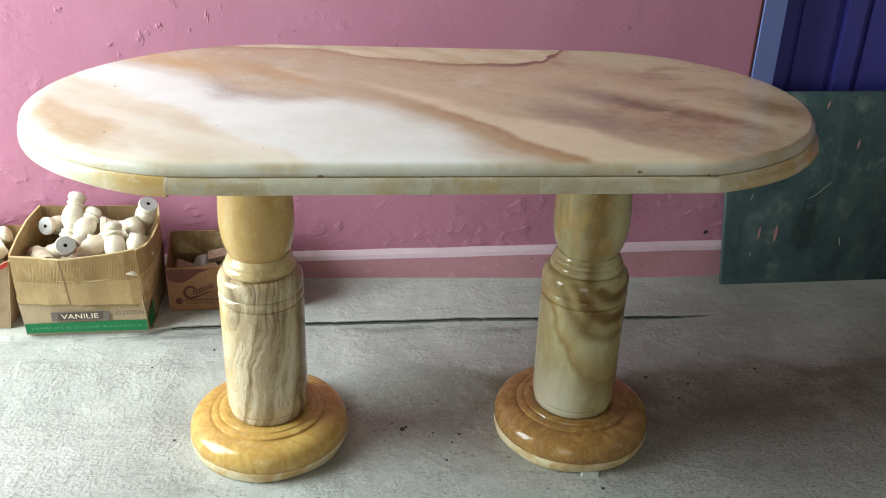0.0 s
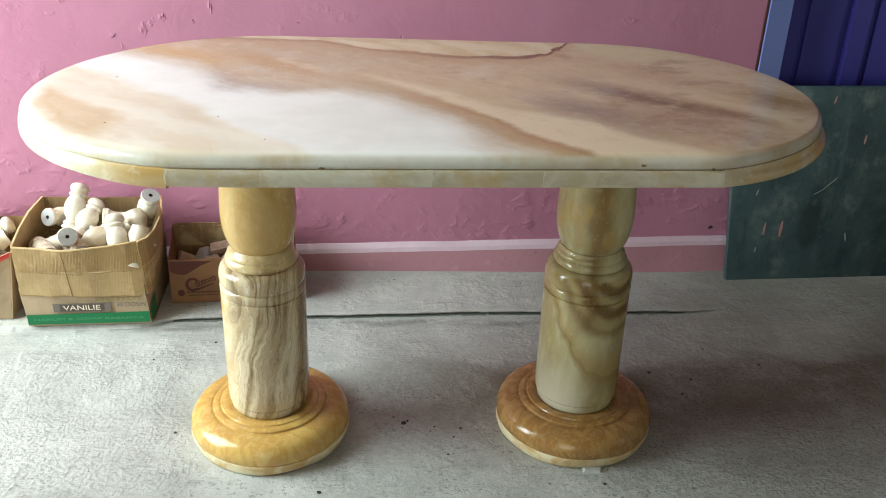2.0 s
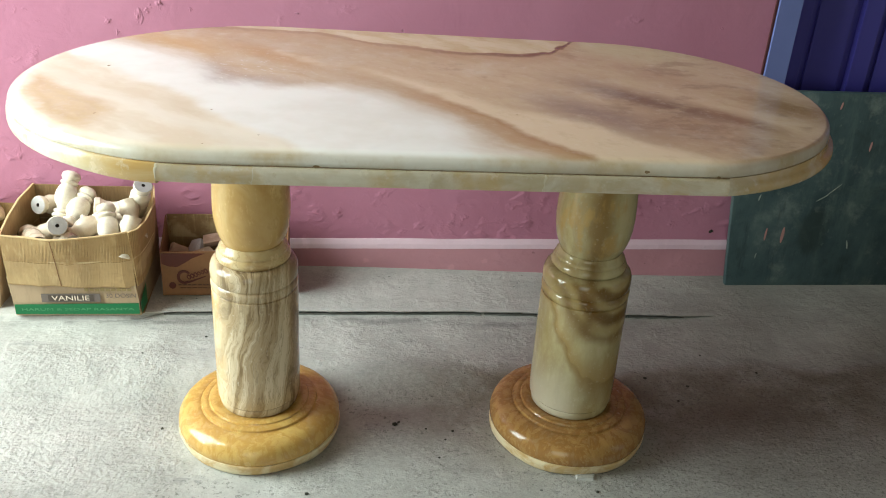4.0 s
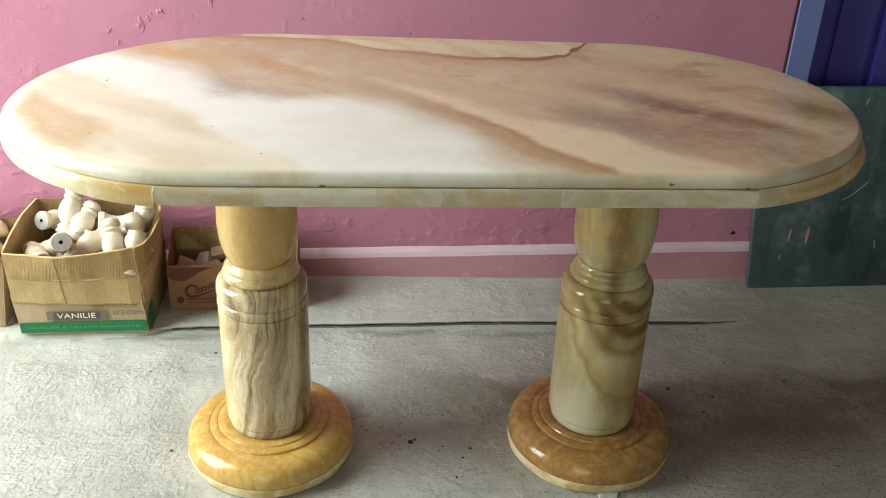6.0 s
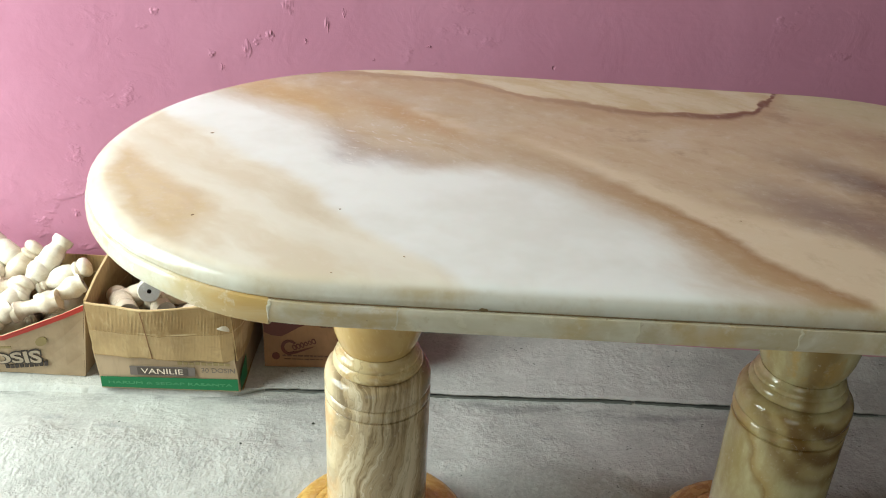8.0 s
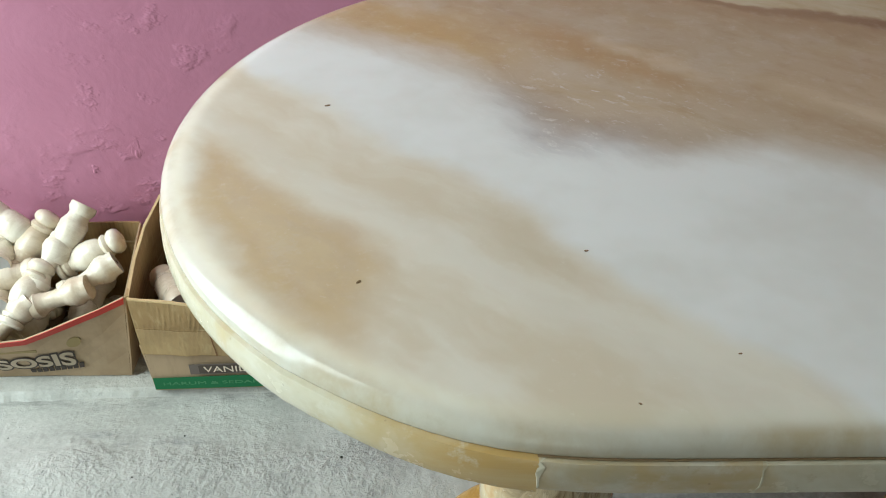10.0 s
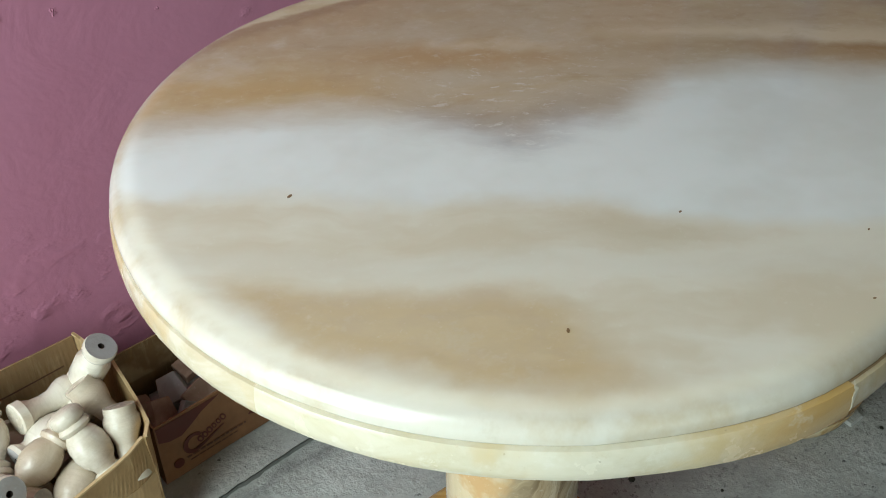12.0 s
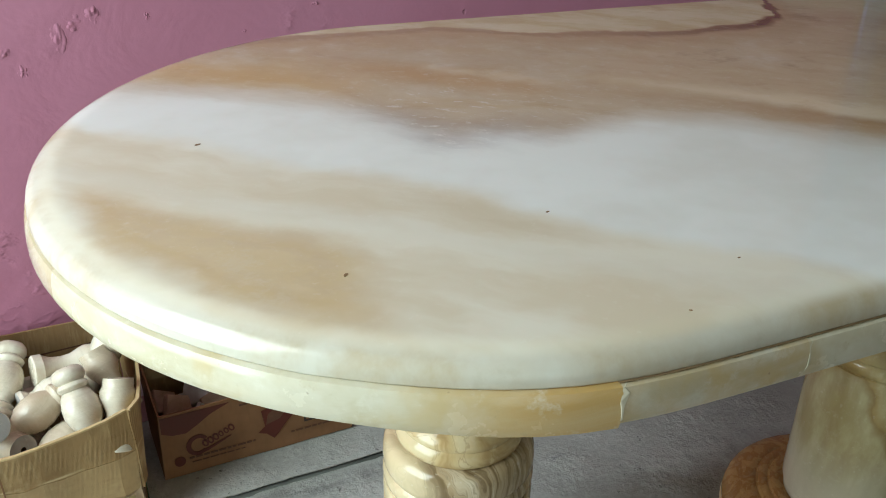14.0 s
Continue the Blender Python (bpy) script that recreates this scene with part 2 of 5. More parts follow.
def onyx_top():
    """Polished slab cut across slanting layers: u counts across them, v along them."""
    n = Nodes("polished_banded_onyx", 0.1)
    p = n.place()
    wob = n.vec("SCALE", n.vec("SUBTRACT", n.noise(p, 6.5, 3, 0.5, True), (0.5, 0.5, 0.5)), 0.055)
    fine = n.vec("SCALE", n.vec("SUBTRACT", n.noise(p, 26, 4, 0.6, True), (0.5, 0.5, 0.5)), 0.020)
    q = n.vec("ADD", n.vec("ADD", p, wob), fine)
    x, y, z = n.xyz(q)
    u, v = n.math("ADD", x, y), n.math("SUBTRACT", x, y)
    both = lambda a, b: n.math("MULTIPLY", a, b)
    add = lambda a, b: n.math("ADD", a, b)

    def drawn(across, along, detail=5, rough=0.62, shift=0.0):
        """Noise drawn out along the layers."""
        at = n.tree.nodes.new("ShaderNodeCombineXYZ")
        n.put(at.inputs[0], n.math("MULTIPLY_ADD", u, across, shift))
        n.put(at.inputs[1], n.math("MULTIPLY", v, along))
        return n.noise(at.outputs[0], 1.0, detail, rough)

    layers, wisps, hairs = drawn(13, 4.0), drawn(26, 14, 6, 0.68), drawn(70, 26, 4, 0.6, 4.0)
    near = bend(n, v, ((-0.30, -1.262), (0.25, -1.275), (0.60, -1.325), (0.80, -1.345)))
    far = bend(n, v, ((-0.30, -1.165), (-0.06, -1.095), (0.08, -1.12), (0.22, -1.178), (0.33, -1.125), (0.47, -0.985), (0.60, -0.945), (0.78, -0.965), (1.05, -1.055)))
    sharp = bend(n, v, ((0.10, -0.80), (0.50, -0.808), (0.85, -0.842), (1.05, -0.888), (1.25, -0.915)))
    pale_peach, umber = rgb(226, 208, 178), rgb(178, 146, 106)
    # ground colour beyond the white layer
    c = n.mix(n.step(u, -1.0, -0.2), rgb(200, 183, 158), rgb(206, 194, 166))
    c = n.mix(both(n.step(layers, 0.45, 0.68), 0.35), c, HONEY)
    # honey-brown back corner
    c = n.mix(both(band(n, u, -0.98, 0.05, 0.08), n.step(v, 0.16, -0.10)), c, rgb(200, 170, 122))
    c = n.mix(both(both(band(n, u, -0.87, 0.035, 0.05), band(n, v, 0.14, 0.16, 0.12)), 0.75), c, rgb(190, 154, 104))
    c = n.mix(both(both(band(n, u, -0.83, 0.010, 0.02), band(n, v, 0.22, 0.10, 0.08)), 0.7), c, pale_peach)
    # mauve cloud in the hollow of the white layer
    c = n.mix(both(both(n.step(n.math("SUBTRACT", u, far), 0.16, 0.02), band(n, v, 0.22, 0.13, 0.12)), 0.95), c, rgb(162, 149, 142))
    c = n.mix(both(both(n.step(n.math("SUBTRACT", u, far), 0.07, 0.01), band(n, v, 0.25, 0.09, 0.08)), 0.8), c, rgb(156, 149, 150))
    # brown wedge that darkens towards one sharp side
    wedge = both(n.step(n.math("SUBTRACT", u, sharp), -0.15, -0.01), n.step(v, 0.30, 0.85, 0.25, 1.0))
    c = n.mix(both(wedge, 0.9), c, umber)
    c = n.mix(both(both(n.step(n.math("SUBTRACT", u, sharp), -0.03, 0.0), n.step(v, 0.5, 0.95)), 0.6), c, rgb(150, 112, 74))
    over = n.math("SUBTRACT", u, sharp)
    beyond = n.step(over, n.step(v, 0.3, 0.8, -0.050, -0.014), n.step(v, 0.3, 0.8, 0.060, 0.020))
    # peach vein that widens along the layers
    wide = bend(n, v, ((0.25, 0.02), (0.80, 0.06), (1.10, 0.16), (1.35, 0.20)))
    inner = n.step(n.math("SUBTRACT", over, wide), 0.035, -0.02)
    body = n.mix(both(n.step(layers, 0.42, 0.7), 0.4), rgb(204, 182, 152), rgb(188, 162, 128))
    # clouds of brown and mauve on the far half
    body = n.mix(both(both(band(n, u, -0.635, 0.07, 0.07), band(n, v, 1.06, 0.18, 0.16)), 0.95), body, rgb(148, 130, 118))
    body = n.mix(both(both(band(n, u, -0.56, 0.09, 0.10), band(n, v, 1.30, 0.20, 0.16)), 0.7), body, rgb(164, 134, 106))
    body = n.mix(both(both(band(n, u, -0.43, 0.045, 0.06), band(n, v, 1.08, 0.22, 0.16)), 0.95), body, rgb(118, 94, 74))
    body = n.mix(both(both(band(n, u, -0.40, 0.02, 0.04), band(n, v, 1.32, 0.10, 0.12)), 0.8), body, rgb(132, 98, 68))
    body = n.mix(both(both(band(n, u, -0.19, 0.07, 0.06), band(n, v, 1.36, 0.12, 0.12)), 0.85), body, rgb(140, 110, 66))
    body = n.mix(both(both(band(n, u, -0.20, 0.05, 0.08), band(n, v, 0.95, 0.20, 0.2)), 0.45), body, rgb(166, 134, 104))
    body = n.mix(both(both(n.step(u, -0.20, 0.02), n.step(v, 1.12, 0.80)), 0.85), body, rgb(206, 196, 158))
    puffs = n.noise(n.vec("MULTIPLY", p, (1.0, 1.5, 1.0)), 8.5, 5, 0.62)
    body = n.mix(both(n.step(puffs, 0.50, 0.68), 0.5), body, rgb(206, 186, 150))
    body = n.mix(both(both(n.step(puffs, 0.46, 0.32), n.step(u, -0.72, -0.6)), 0.5), body, rgb(132, 108, 86))
    body = n.mix(both(inner, 0.85), body, pale_peach)
    c = n.mix(both(beyond, n.step(v, 0.26, 0.5)), c, body)
    # cream tongue along the back edge with a dark, hooked border
    hook = bend(n, x, ((-0.60, -0.285), (-0.30, -0.305), (-0.12, -0.404), (0.02, -0.445), (0.14, -0.450), (0.20, -0.425), (0.25, -0.372), (0.285, -0.300), (0.33, -0.15)))
    rise = n.math("SUBTRACT", y, hook)
    c = n.mix(both(both(n.step(rise, -0.115, -0.01), n.step(x, -0.75, -0.40)), n.step(x, 0.42, 0.24, 0.0, 0.8)), c, rgb(188, 160, 124))
    c = n.mix(both(both(n.step(n.math("ABSOLUTE", n.math("ADD", rise, 0.006)), 0.022, 0.003), n.step(x, -0.15, 0.22, 0.30, 0.95)), n.step(x, 0.36, 0.30)), c, rgb(112, 74, 50))
    c = n.mix(both(n.step(rise, 0.002, 0.012), n.step(x, 0.36, 0.30)), c, n.mix(n.step(layers, 0.4, 0.65), rgb(222, 208, 176), rgb(206, 186, 146)))
    # hairs, wisps and torn crystals of the coloured layers
    c = n.mix(both(n.step(wisps, 0.50, 0.76), 0.30), c, rgb(220, 204, 176))
    c = n.mix(both(n.step(wisps, 0.50, 0.28), 0.22), c, rgb(162, 130, 94))
    c = n.mix(both(n.step(hairs, 0.58, 0.74), 0.06), c, rgb(140, 106, 72))
    torn = both(n.step(drawn(60, 26, 5, 0.72, 9.0), 0.56, 0.68), band(n, v, 0.22, 0.16, 0.16))
    c = n.mix(both(both(torn, n.step(u, -0.78, -0.95)), 0.65), c, rgb(228, 222, 214))
    # white layer
    white = n.mix(both(n.step(n.noise(p, 5, 4, 0.6), 0.42, 0.66), 0.5), WHITE, rgb(222, 220, 210))
    c = n.mix(n.step(n.math("SUBTRACT", add(far, both(n.math("SUBTRACT", layers, 0.5), 0.13)), u), -0.115, 0.045), c, white)
    shards = both(n.step(drawn(70, 14, 4, 0.7, 2.0), 0.60, 0.70), band(n, u, -1.17, 0.05, 0.06))
    c = n.mix(both(shards, 0.35), c, rgb(244, 242, 236))
    # cream end with a honey patch that follows the rim
    cream = n.mix(n.step(drawn(9, 3.0, 4, 0.6, 3.0), 0.36, 0.64), rgb(234, 228, 211), rgb(221, 209, 184))
    cream = n.mix(both(band(n, u, -1.40, 0.012, 0.03), 0.55), cream, rgb(228, 222, 206))
    cream = n.mix(both(both(band(n, u, -1.335, 0.025, 0.03), band(n, v, 0.36, 0.10, 0.10)), 0.5), cream, rgb(204, 188, 156))
    c = n.mix(n.step(n.math("SUBTRACT", u, near), 0.022, -0.030), c, cream)
    lower = bend(n, v, ((-0.16, -1.44), (0.06, -1.565), (0.20, -1.605), (0.30, -1.60)))
    spot = both(both(n.step(u, -1.415, -1.480), n.step(n.math("SUBTRACT", u, lower), -0.012, 0.050)), n.step(add(v, both(add(u, 1.52), 0.6)), 0.345, 0.250))
    c = n.mix(both(spot, 0.72), c, n.mix(n.step(wisps, 0.36, 0.66), rgb(206, 180, 132), rgb(198, 172, 132)))
    c = n.mix(both(both(spot, n.step(u, -1.50, -1.455)), 0.18), c, rgb(190, 154, 98))
    c = n.mix(both(both(spot, band(n, n.math("SUBTRACT", u, lower), 0.030, 0.012, 0.022)), 0.30), c, rgb(194, 160, 100))
    c = n.mix(both(both(spot, n.step(n.noise(p, 34, 5, 0.7), 0.54, 0.68)), 0.3), c, rgb(216, 204, 182))
    # milky clouds and small grains all over
    c = n.mix(both(n.step(n.noise(p, 7, 5, 0.6), 0.52, 0.8), 0.22), c, WHITE)
    c = n.mix(both(n.step(n.noise(p, 48, 6, 0.7), 0.52, 0.74), 0.14), c, rgb(240, 236, 226))
    c = n.mix(both(n.step(n.noise(n.vec("ADD", p, (3, 1, 0)), 150, 3, 0.6), 0.66, 0.72), 0.10), c, rgb(246, 244, 238))
    # the ground edge is cloudier and less even than the face
    side = n.step(n.xyz(p)[2], 0.7494, 0.7440)
    murk = n.noise(n.vec("MULTIPLY", p, (1, 1, 0.6)), 9.5, 6, 0.62)
    c = n.mix(both(side, 0.72), c, rgb(202, 195, 182))
    c = n.mix(both(both(n.step(murk, 0.46, 0.66), side), 0.6), c, rgb(182, 158, 114))
    c = n.mix(both(both(n.step(murk, 0.48, 0.30), side), 0.5), c, rgb(216, 211, 200))
    flaws = n.noise(n.vec("ADD", p, (2, 6, 1)), 34, 5, 0.65)
    c = n.mix(both(both(n.step(flaws, 0.50, 0.70), side), 0.22), c, rgb(226, 224, 216))
    c = n.mix(both(both(n.step(flaws, 0.46, 0.28), side), 0.20), c, rgb(168, 150, 114))
    c = n.mix(1.0, c, (0.985, 1.0, 0.985, 1), "MULTIPLY")
    n.set("Base Color", c)
    n.bump(add(both(n.noise(p, 60, 3), 0.1), both(side, add(murk, n.noise(p, 14, 4)))), 0.24, 0.003)
    done = polished(n)
    n.set("Roughness", add(n.step(n.noise(p, 26, 5, 0.65), 0.35, 0.75, 0.07, 0.20), both(side, 0.07)))
    return done


def onyx_edge(name="pale_onyx_edge", warm=False):
    """Translucent pale edge pieces, some of them amber."""
    n = Nodes(name, 0.12)
    p = n.place()
    x, y, z = n.xyz(p)
    q = n.vec("ADD", p, n.vec("SCALE", (9.0, 5.0, 3.0), n.chance()))
    a = n.noise(n.vec("MULTIPLY", q, (9, 9, 22)), 1.0, 5, 0.65, twist=0.8)
    b = n.noise(q, 46, 6, 0.7)
    c = n.mix(n.step(a, 0.34, 0.62), rgb(208, 200, 182), rgb(190, 177, 148))
    c = n.mix(n.math("MULTIPLY", n.step(n.noise(n.vec("MULTIPLY", q, (9, 9, 7)), 1.0, 4, 0.6), 0.48, 0.62), 0.6), c, rgb(196, 166, 110))
    c = n.mix(n.step(n.chance(), 0.5, 0.95, 0.0, 0.6), c, rgb(210, 205, 174))
    c = n.mix(n.math("MULTIPLY", n.step(n.noise(q, 16, 4, 0.6), 0.50, 0.64), 0.4), c, rgb(222, 218, 202))
    if warm:
        c = n.mix(n.math("MULTIPLY", n.math("MULTIPLY", n.step(x, -0.64, -0.54), n.step(y, -0.8, -0.9)), n.step(a, 0.25, 0.6, 0.5, 0.85)), c, rgb(190, 152, 84))
    c = n.mix(n.math("MULTIPLY", n.step(x, 0.25, 0.6), n.step(a, 0.3, 0.6, 0.3, 0.8)), c, rgb(200, 166, 102))
    c = n.mix(n.math("MULTIPLY", n.step(b, 0.56, 0.70), 0.4), c, rgb(224, 220, 206))
    c = n.mix(n.math("MULTIPLY", n.step(b, 0.40, 0.30), 0.35), c, rgb(176, 156, 112))
    c = n.mix(n.math("MULTIPLY", n.step(n.noise(q, 90, 2), 0.73, 0.78), 0.4), c, rgb(120, 92, 60))
    n.set("Base Color", c)
    n.bump(n.math("ADD", b, n.math("MULTIPLY", a, 2.0)), 0.14, 0.003)
    return polished(n, low=0.10, high=0.32)


def onyx_plain(name, main, second, dark, stretch, amount=0.6, twist=1.0, low=0.03, high=0.14):
    """Turned onyx; stretch draws its veins out along one way."""
    n = Nodes(name, 0.15)
    p = n.local()
    q = n.vec("ADD", p, n.vec("SCALE", n.vec("SUBTRACT", n.noise(p, 6, 3, 0.5, True), (0.5, 0.5, 0.5)), 0.10))
    a = n.noise(n.vec("MULTIPLY", q, stretch), 1.0, 5, 0.6, twist=twist)
    b = n.noise(p, 30, 5, 0.65)
    c = n.mix(n.step(a, 0.34, 0.62), main, second)
    c = n.mix(n.math("MULTIPLY", n.step(a, 0.53, 0.66), amount), c, dark)
    thin = n.step(n.math("ABSOLUTE", n.math("SUBTRACT", a, 0.47)), 0.02, 0.0)
    c = n.mix(n.math("MULTIPLY", thin, amount * 0.7), c, dark)
    c = n.mix(n.math("MULTIPLY", n.step(b, 0.55, 0.8), 0.25), c, main)
    crystals = n.noise(n.vec("MULTIPLY", p, (70, 70, 24)), 1.0, 5, 0.7)
    c = n.mix(n.math("MULTIPLY", n.step(crystals, 0.56, 0.70), 0.35), c, (*[min(1, q * 1.3 + 0.03) for q in main[:3]], 1))
    n.set("Base Color", c)
    n.bump(n.math("ADD", b, n.math("MULTIPLY", n.noise(p, 9, 3), 1.5)), 0.14, 0.003)
    return polished(n, low=low, high=high)


def banded_column(name, pale, mid, dark, tilt, scale, swirl):
    """Column cut along wavy mineral layers; its doorway side is amber and cream, with painted-in highlight."""
    n = Nodes(name, 0.18)
    p = n.place()
    both = lambda a, b: n.math("MULTIPLY", a, b)
    w = n.vec("SCALE", n.vec("SUBTRACT", n.noise(n.vec("MULTIPLY", p, (1, 1, 0.55)), swirl[0], 4, 0.55, True), (0.5, 0.5, 0.5)), swirl[1])
    s = n.vec("DOT_PRODUCT", n.vec("ADD", p, w), tilt)
    combine = n.tree.nodes.new("ShaderNodeCombineXYZ")
    n.put(combine.inputs[0], n.math("MULTIPLY", s, scale))
    n.put(combine.inputs[1], n.math("MULTIPLY", n.xyz(p)[2], scale * 0.07))
    lay = n.noise(combine.outputs[0], 1.0, 6, 0.62, twist=0.3)
    b = n.noise(p, 40, 5, 0.65)
    c = n.mix(n.step(lay, 0.36, 0.54), pale, mid)
    c = n.mix(both(both(n.step(lay, 0.50, 0.60), n.step(n.noise(p, 9, 4, 0.6), 0.36, 0.60, 0.35, 1.0)), 0.9), c, dark)
    for level in (0.40, 0.47, 0.55):
        c = n.mix(both(n.step(n.math("ABSOLUTE", n.math("SUBTRACT", lay, level)), 0.012, 0.0), 0.45), c, dark)
    dx = n.math("ADD", n.xyz(n.vec("ADD", p, w))[0], 0.407)
    # cream on the doorway side, its bright highlight put into the colour
    c = n.mix(both(n.step(dx, -0.045, -0.085), 0.75), c, rgb(222, 206, 168))
    c = n.mix(both(both(n.step(dx, -0.04, -0.085), n.step(n.noise(p, 11, 4, 0.6), 0.50, 0.62)), 0.7), c, rgb(196, 150, 88))
    c = n.mix(both(n.step(b, 0.52, 0.78), 0.28), c, pale)
    c = n.mix(both(n.step(n.noise(p, 130, 3, 0.6), 0.62, 0.72), 0.3), c, rgb(232, 224, 204))
    n.set("Base Color", c)
    n.bump(b, 0.10, 0.003)
    return polished(n, low=0.05, high=0.20)


def clouded_column(name, at):
    """Greenish cream onyx with curved olive-brown bands about one side."""
    n = Nodes(name, 0.16)
    p = n.place()
    both = lambda a, b: n.math("MULTIPLY", a, b)
    q = n.vec("ADD", p, n.vec("SCALE", n.vec("SUBTRACT", n.noise(p, 10, 4, 0.55, True), (0.5, 0.5, 0.5)), 0.045))
    x, y, z = n.xyz(q)
    dx = n.math("SUBTRACT", x, at)
    soft, grain = n.noise(n.vec("MULTIPLY", p, (1.3, 1.3, 0.5)), 14, 5, 0.6), n.noise(p, 60, 5, 0.7)
    c = n.mix(n.step(soft, 0.34, 0.66), rgb(192, 181, 140), rgb(166, 150, 104))
    streaks = n.noise(n.vec("MULTIPLY", q, (30, 30, 4)), 1.0, 4, 0.6)
    c = n.mix(both(n.step(streaks, 0.42, 0.66), n.step(dx, 0.02, -0.05, 0.1, 0.5)), c, rgb(150, 128, 92))
    c = n.mix(both(both(n.step(z, 0.20, 0.06), n.step(dx, 0.03, -0.05)), 0.75), c, rgb(204, 198, 178))
    olive, brown = rgb(138, 108, 54), rgb(104, 74, 30)
    # thin band that sweeps down and broadens
    curve = bend(n, dx, ((-0.095, 0.32), (-0.06, 0.238), (-0.03, 0.182), (0.0, 0.152), (0.04, 0.137), (0.10, 0.130)))
    off = n.math("SUBTRACT", z, curve)
    thick = n.step(dx, -0.07, 0.05, 0.012, 0.036)
    c = n.mix(both(n.step(n.math("DIVIDE", n.math("ABSOLUTE", off), thick), 2.1, 0.0), 0.72), c, olive)
    c = n.mix(both(both(n.step(off, 0.075, 0.005), n.step(off, -0.004, 0.004)), 0.35), c, rgb(196, 170, 112))
    # nested bowls under the shoulder
    far = n.vec("LENGTH", n.vec("MULTIPLY", n.vec("SUBTRACT", q, (at + 0.050, 0, 0.392)), (1.0, 0.0, 0.85)))
    bowl = n.math("MULTIPLY", n.step(far, 0.150, 0.105), n.step(z, 0.372, 0.362))
    rings = n.math("SINE", n.math("MULTIPLY", far, 2 * math.pi / 0.040))
    c = n.mix(both(bowl, 0.55), c, olive)
    c = n.mix(both(both(bowl, n.step(rings, -0.9, 1.0)), 0.8), c, brown)
    c = n.mix(both(both(bowl, n.step(rings, -0.3, -1.0)), 0.3), c, rgb(190, 172, 120))
    # upright stain through the shoulder, the neck and the head
    c = n.mix(both(both(band(n, dx, -0.014, 0.014, 0.016), n.step(z, 0.22, 0.30)), 0.75), c, brown)
    head = n.step(z, 0.405, 0.43)
    c = n.mix(both(both(band(n, n.math("SUBTRACT", dx, n.math("MULTIPLY_ADD", z, -0.10, 0.045)), 0.0, 0.018, 0.018), head), 0.75), c, olive)
    c = n.mix(both(both(head, n.step(n.noise(n.vec("MULTIPLY", p, (1, 1, 0.5)), 22, 4, 0.6), 0.50, 0.64)), 0.6), c, rgb(186, 150, 84))
    c = n.mix(both(n.step(grain, 0.54, 0.74), 0.16), c, rgb(226, 220, 194))
    c = n.mix(both(n.step(n.noise(p, 130, 3, 0.6), 0.63, 0.72), 0.12), c, rgb(240, 236, 218))
    n.set("Base Color", c)
    n.bump(n.math("ADD", grain, n.math("MULTIPLY", soft, 1.5)), 0.12, 0.003)
    return polished(n, low=0.04, high=0.17)


def card(name, main, second, ribs=0.0, gloss=0.3):
    """Corrugated cardboard; ribs shows the flutes under the paper."""
    n = Nodes(name, 0.7, gloss)
    p = n.place()
    x, y, z = n.xyz(p)
    a, b = n.noise(p, 9, 4, 0.6), n.noise(n.vec("MULTIPLY", p, (160, 160, 30)), 1.0, 3)
    c = n.mix(n.step(a, 0.35, 0.7), main, second)
    c = n.mix(n.math("MULTIPLY", n.step(b, 0.45, 0.75), 0.25), c, (*[q * 0.62 for q in main[:3]], 1))
    along = n.math("MULTIPLY", n.math("ADD", x, n.math("MULTIPLY", y, 0.9)), 2 * math.pi / 0.0075)
    flute = n.math("SINE", n.math("ADD", along, n.math("MULTIPLY", n.noise(p, 25, 2), 3.0)))
    patches = n.math("MULTIPLY", n.step(n.noise(p, 13, 3), 0.42, 0.6), n.step(n.noise(n.vec("MULTIPLY", p, (60, 60, 14)), 1.0, 4, 0.7), 0.35, 0.65))
    if ribs:
        c = n.mix(n.math("MULTIPLY", n.math("MULTIPLY", n.step(flute, 0.1, 0.9), patches), ribs * 0.6), c, (*[q * 0.5 for q in main[:3]], 1))
    if ribs > 0.4:
        # paper rubbed pale between the flutes
        worn = n.math("MULTIPLY", n.step(n.noise(n.vec("MULTIPLY", p, (70, 70, 9)), 1.0, 5, 0.7), 0.48, 0.66), n.step(n.noise(p, 15, 4, 0.6), 0.42, 0.60))
        c = n.mix(n.math("MULTIPLY", worn, 0.32), c, rgb(206, 184, 140))
        c = n.mix(n.math("MULTIPLY", n.step(n.noise(n.vec("MULTIPLY", p, (12, 12, 26)), 1.0, 4, 0.65), 0.55, 0.72), 0.4), c, rgb(132, 102, 62))
    if ribs > 0.5:
        # strips of clear tape and the crease of the folded flap
        tape = n.math("ADD", z, n.math("MULTIPLY", n.noise(p, 6, 2), 0.012))
        torn = n.step(n.noise(p, 11, 4, 0.6), 0.42, 0.58)
        c = n.mix(n.math("MULTIPLY", n.math("MULTIPLY", band(n, tape, 0.184, 0.0018, 0.002), torn), 0.75), c, rgb(222, 204, 162))
        c = n.mix(n.math("MULTIPLY", band(n, tape, 0.152, 0.026, 0.003), n.math("MULTIPLY", torn, 0.3)), c, rgb(228, 208, 164))
        c = n.mix(n.math("MULTIPLY", n.step(n.noise(n.vec("MULTIPLY", p, (90, 90, 20)), 1.0, 5, 0.7), 0.55, 0.7), 0.35), c, rgb(150, 114, 62))
    n.set("Base Color", c)
    h = n.math("ADD", n.math("MULTIPLY", n.math("MULTIPLY", flute, patches), ribs * 0.35), n.math("MULTIPLY", a, 1.2))
    n.bump(h, 0.35, 0.002)
    return n.mat


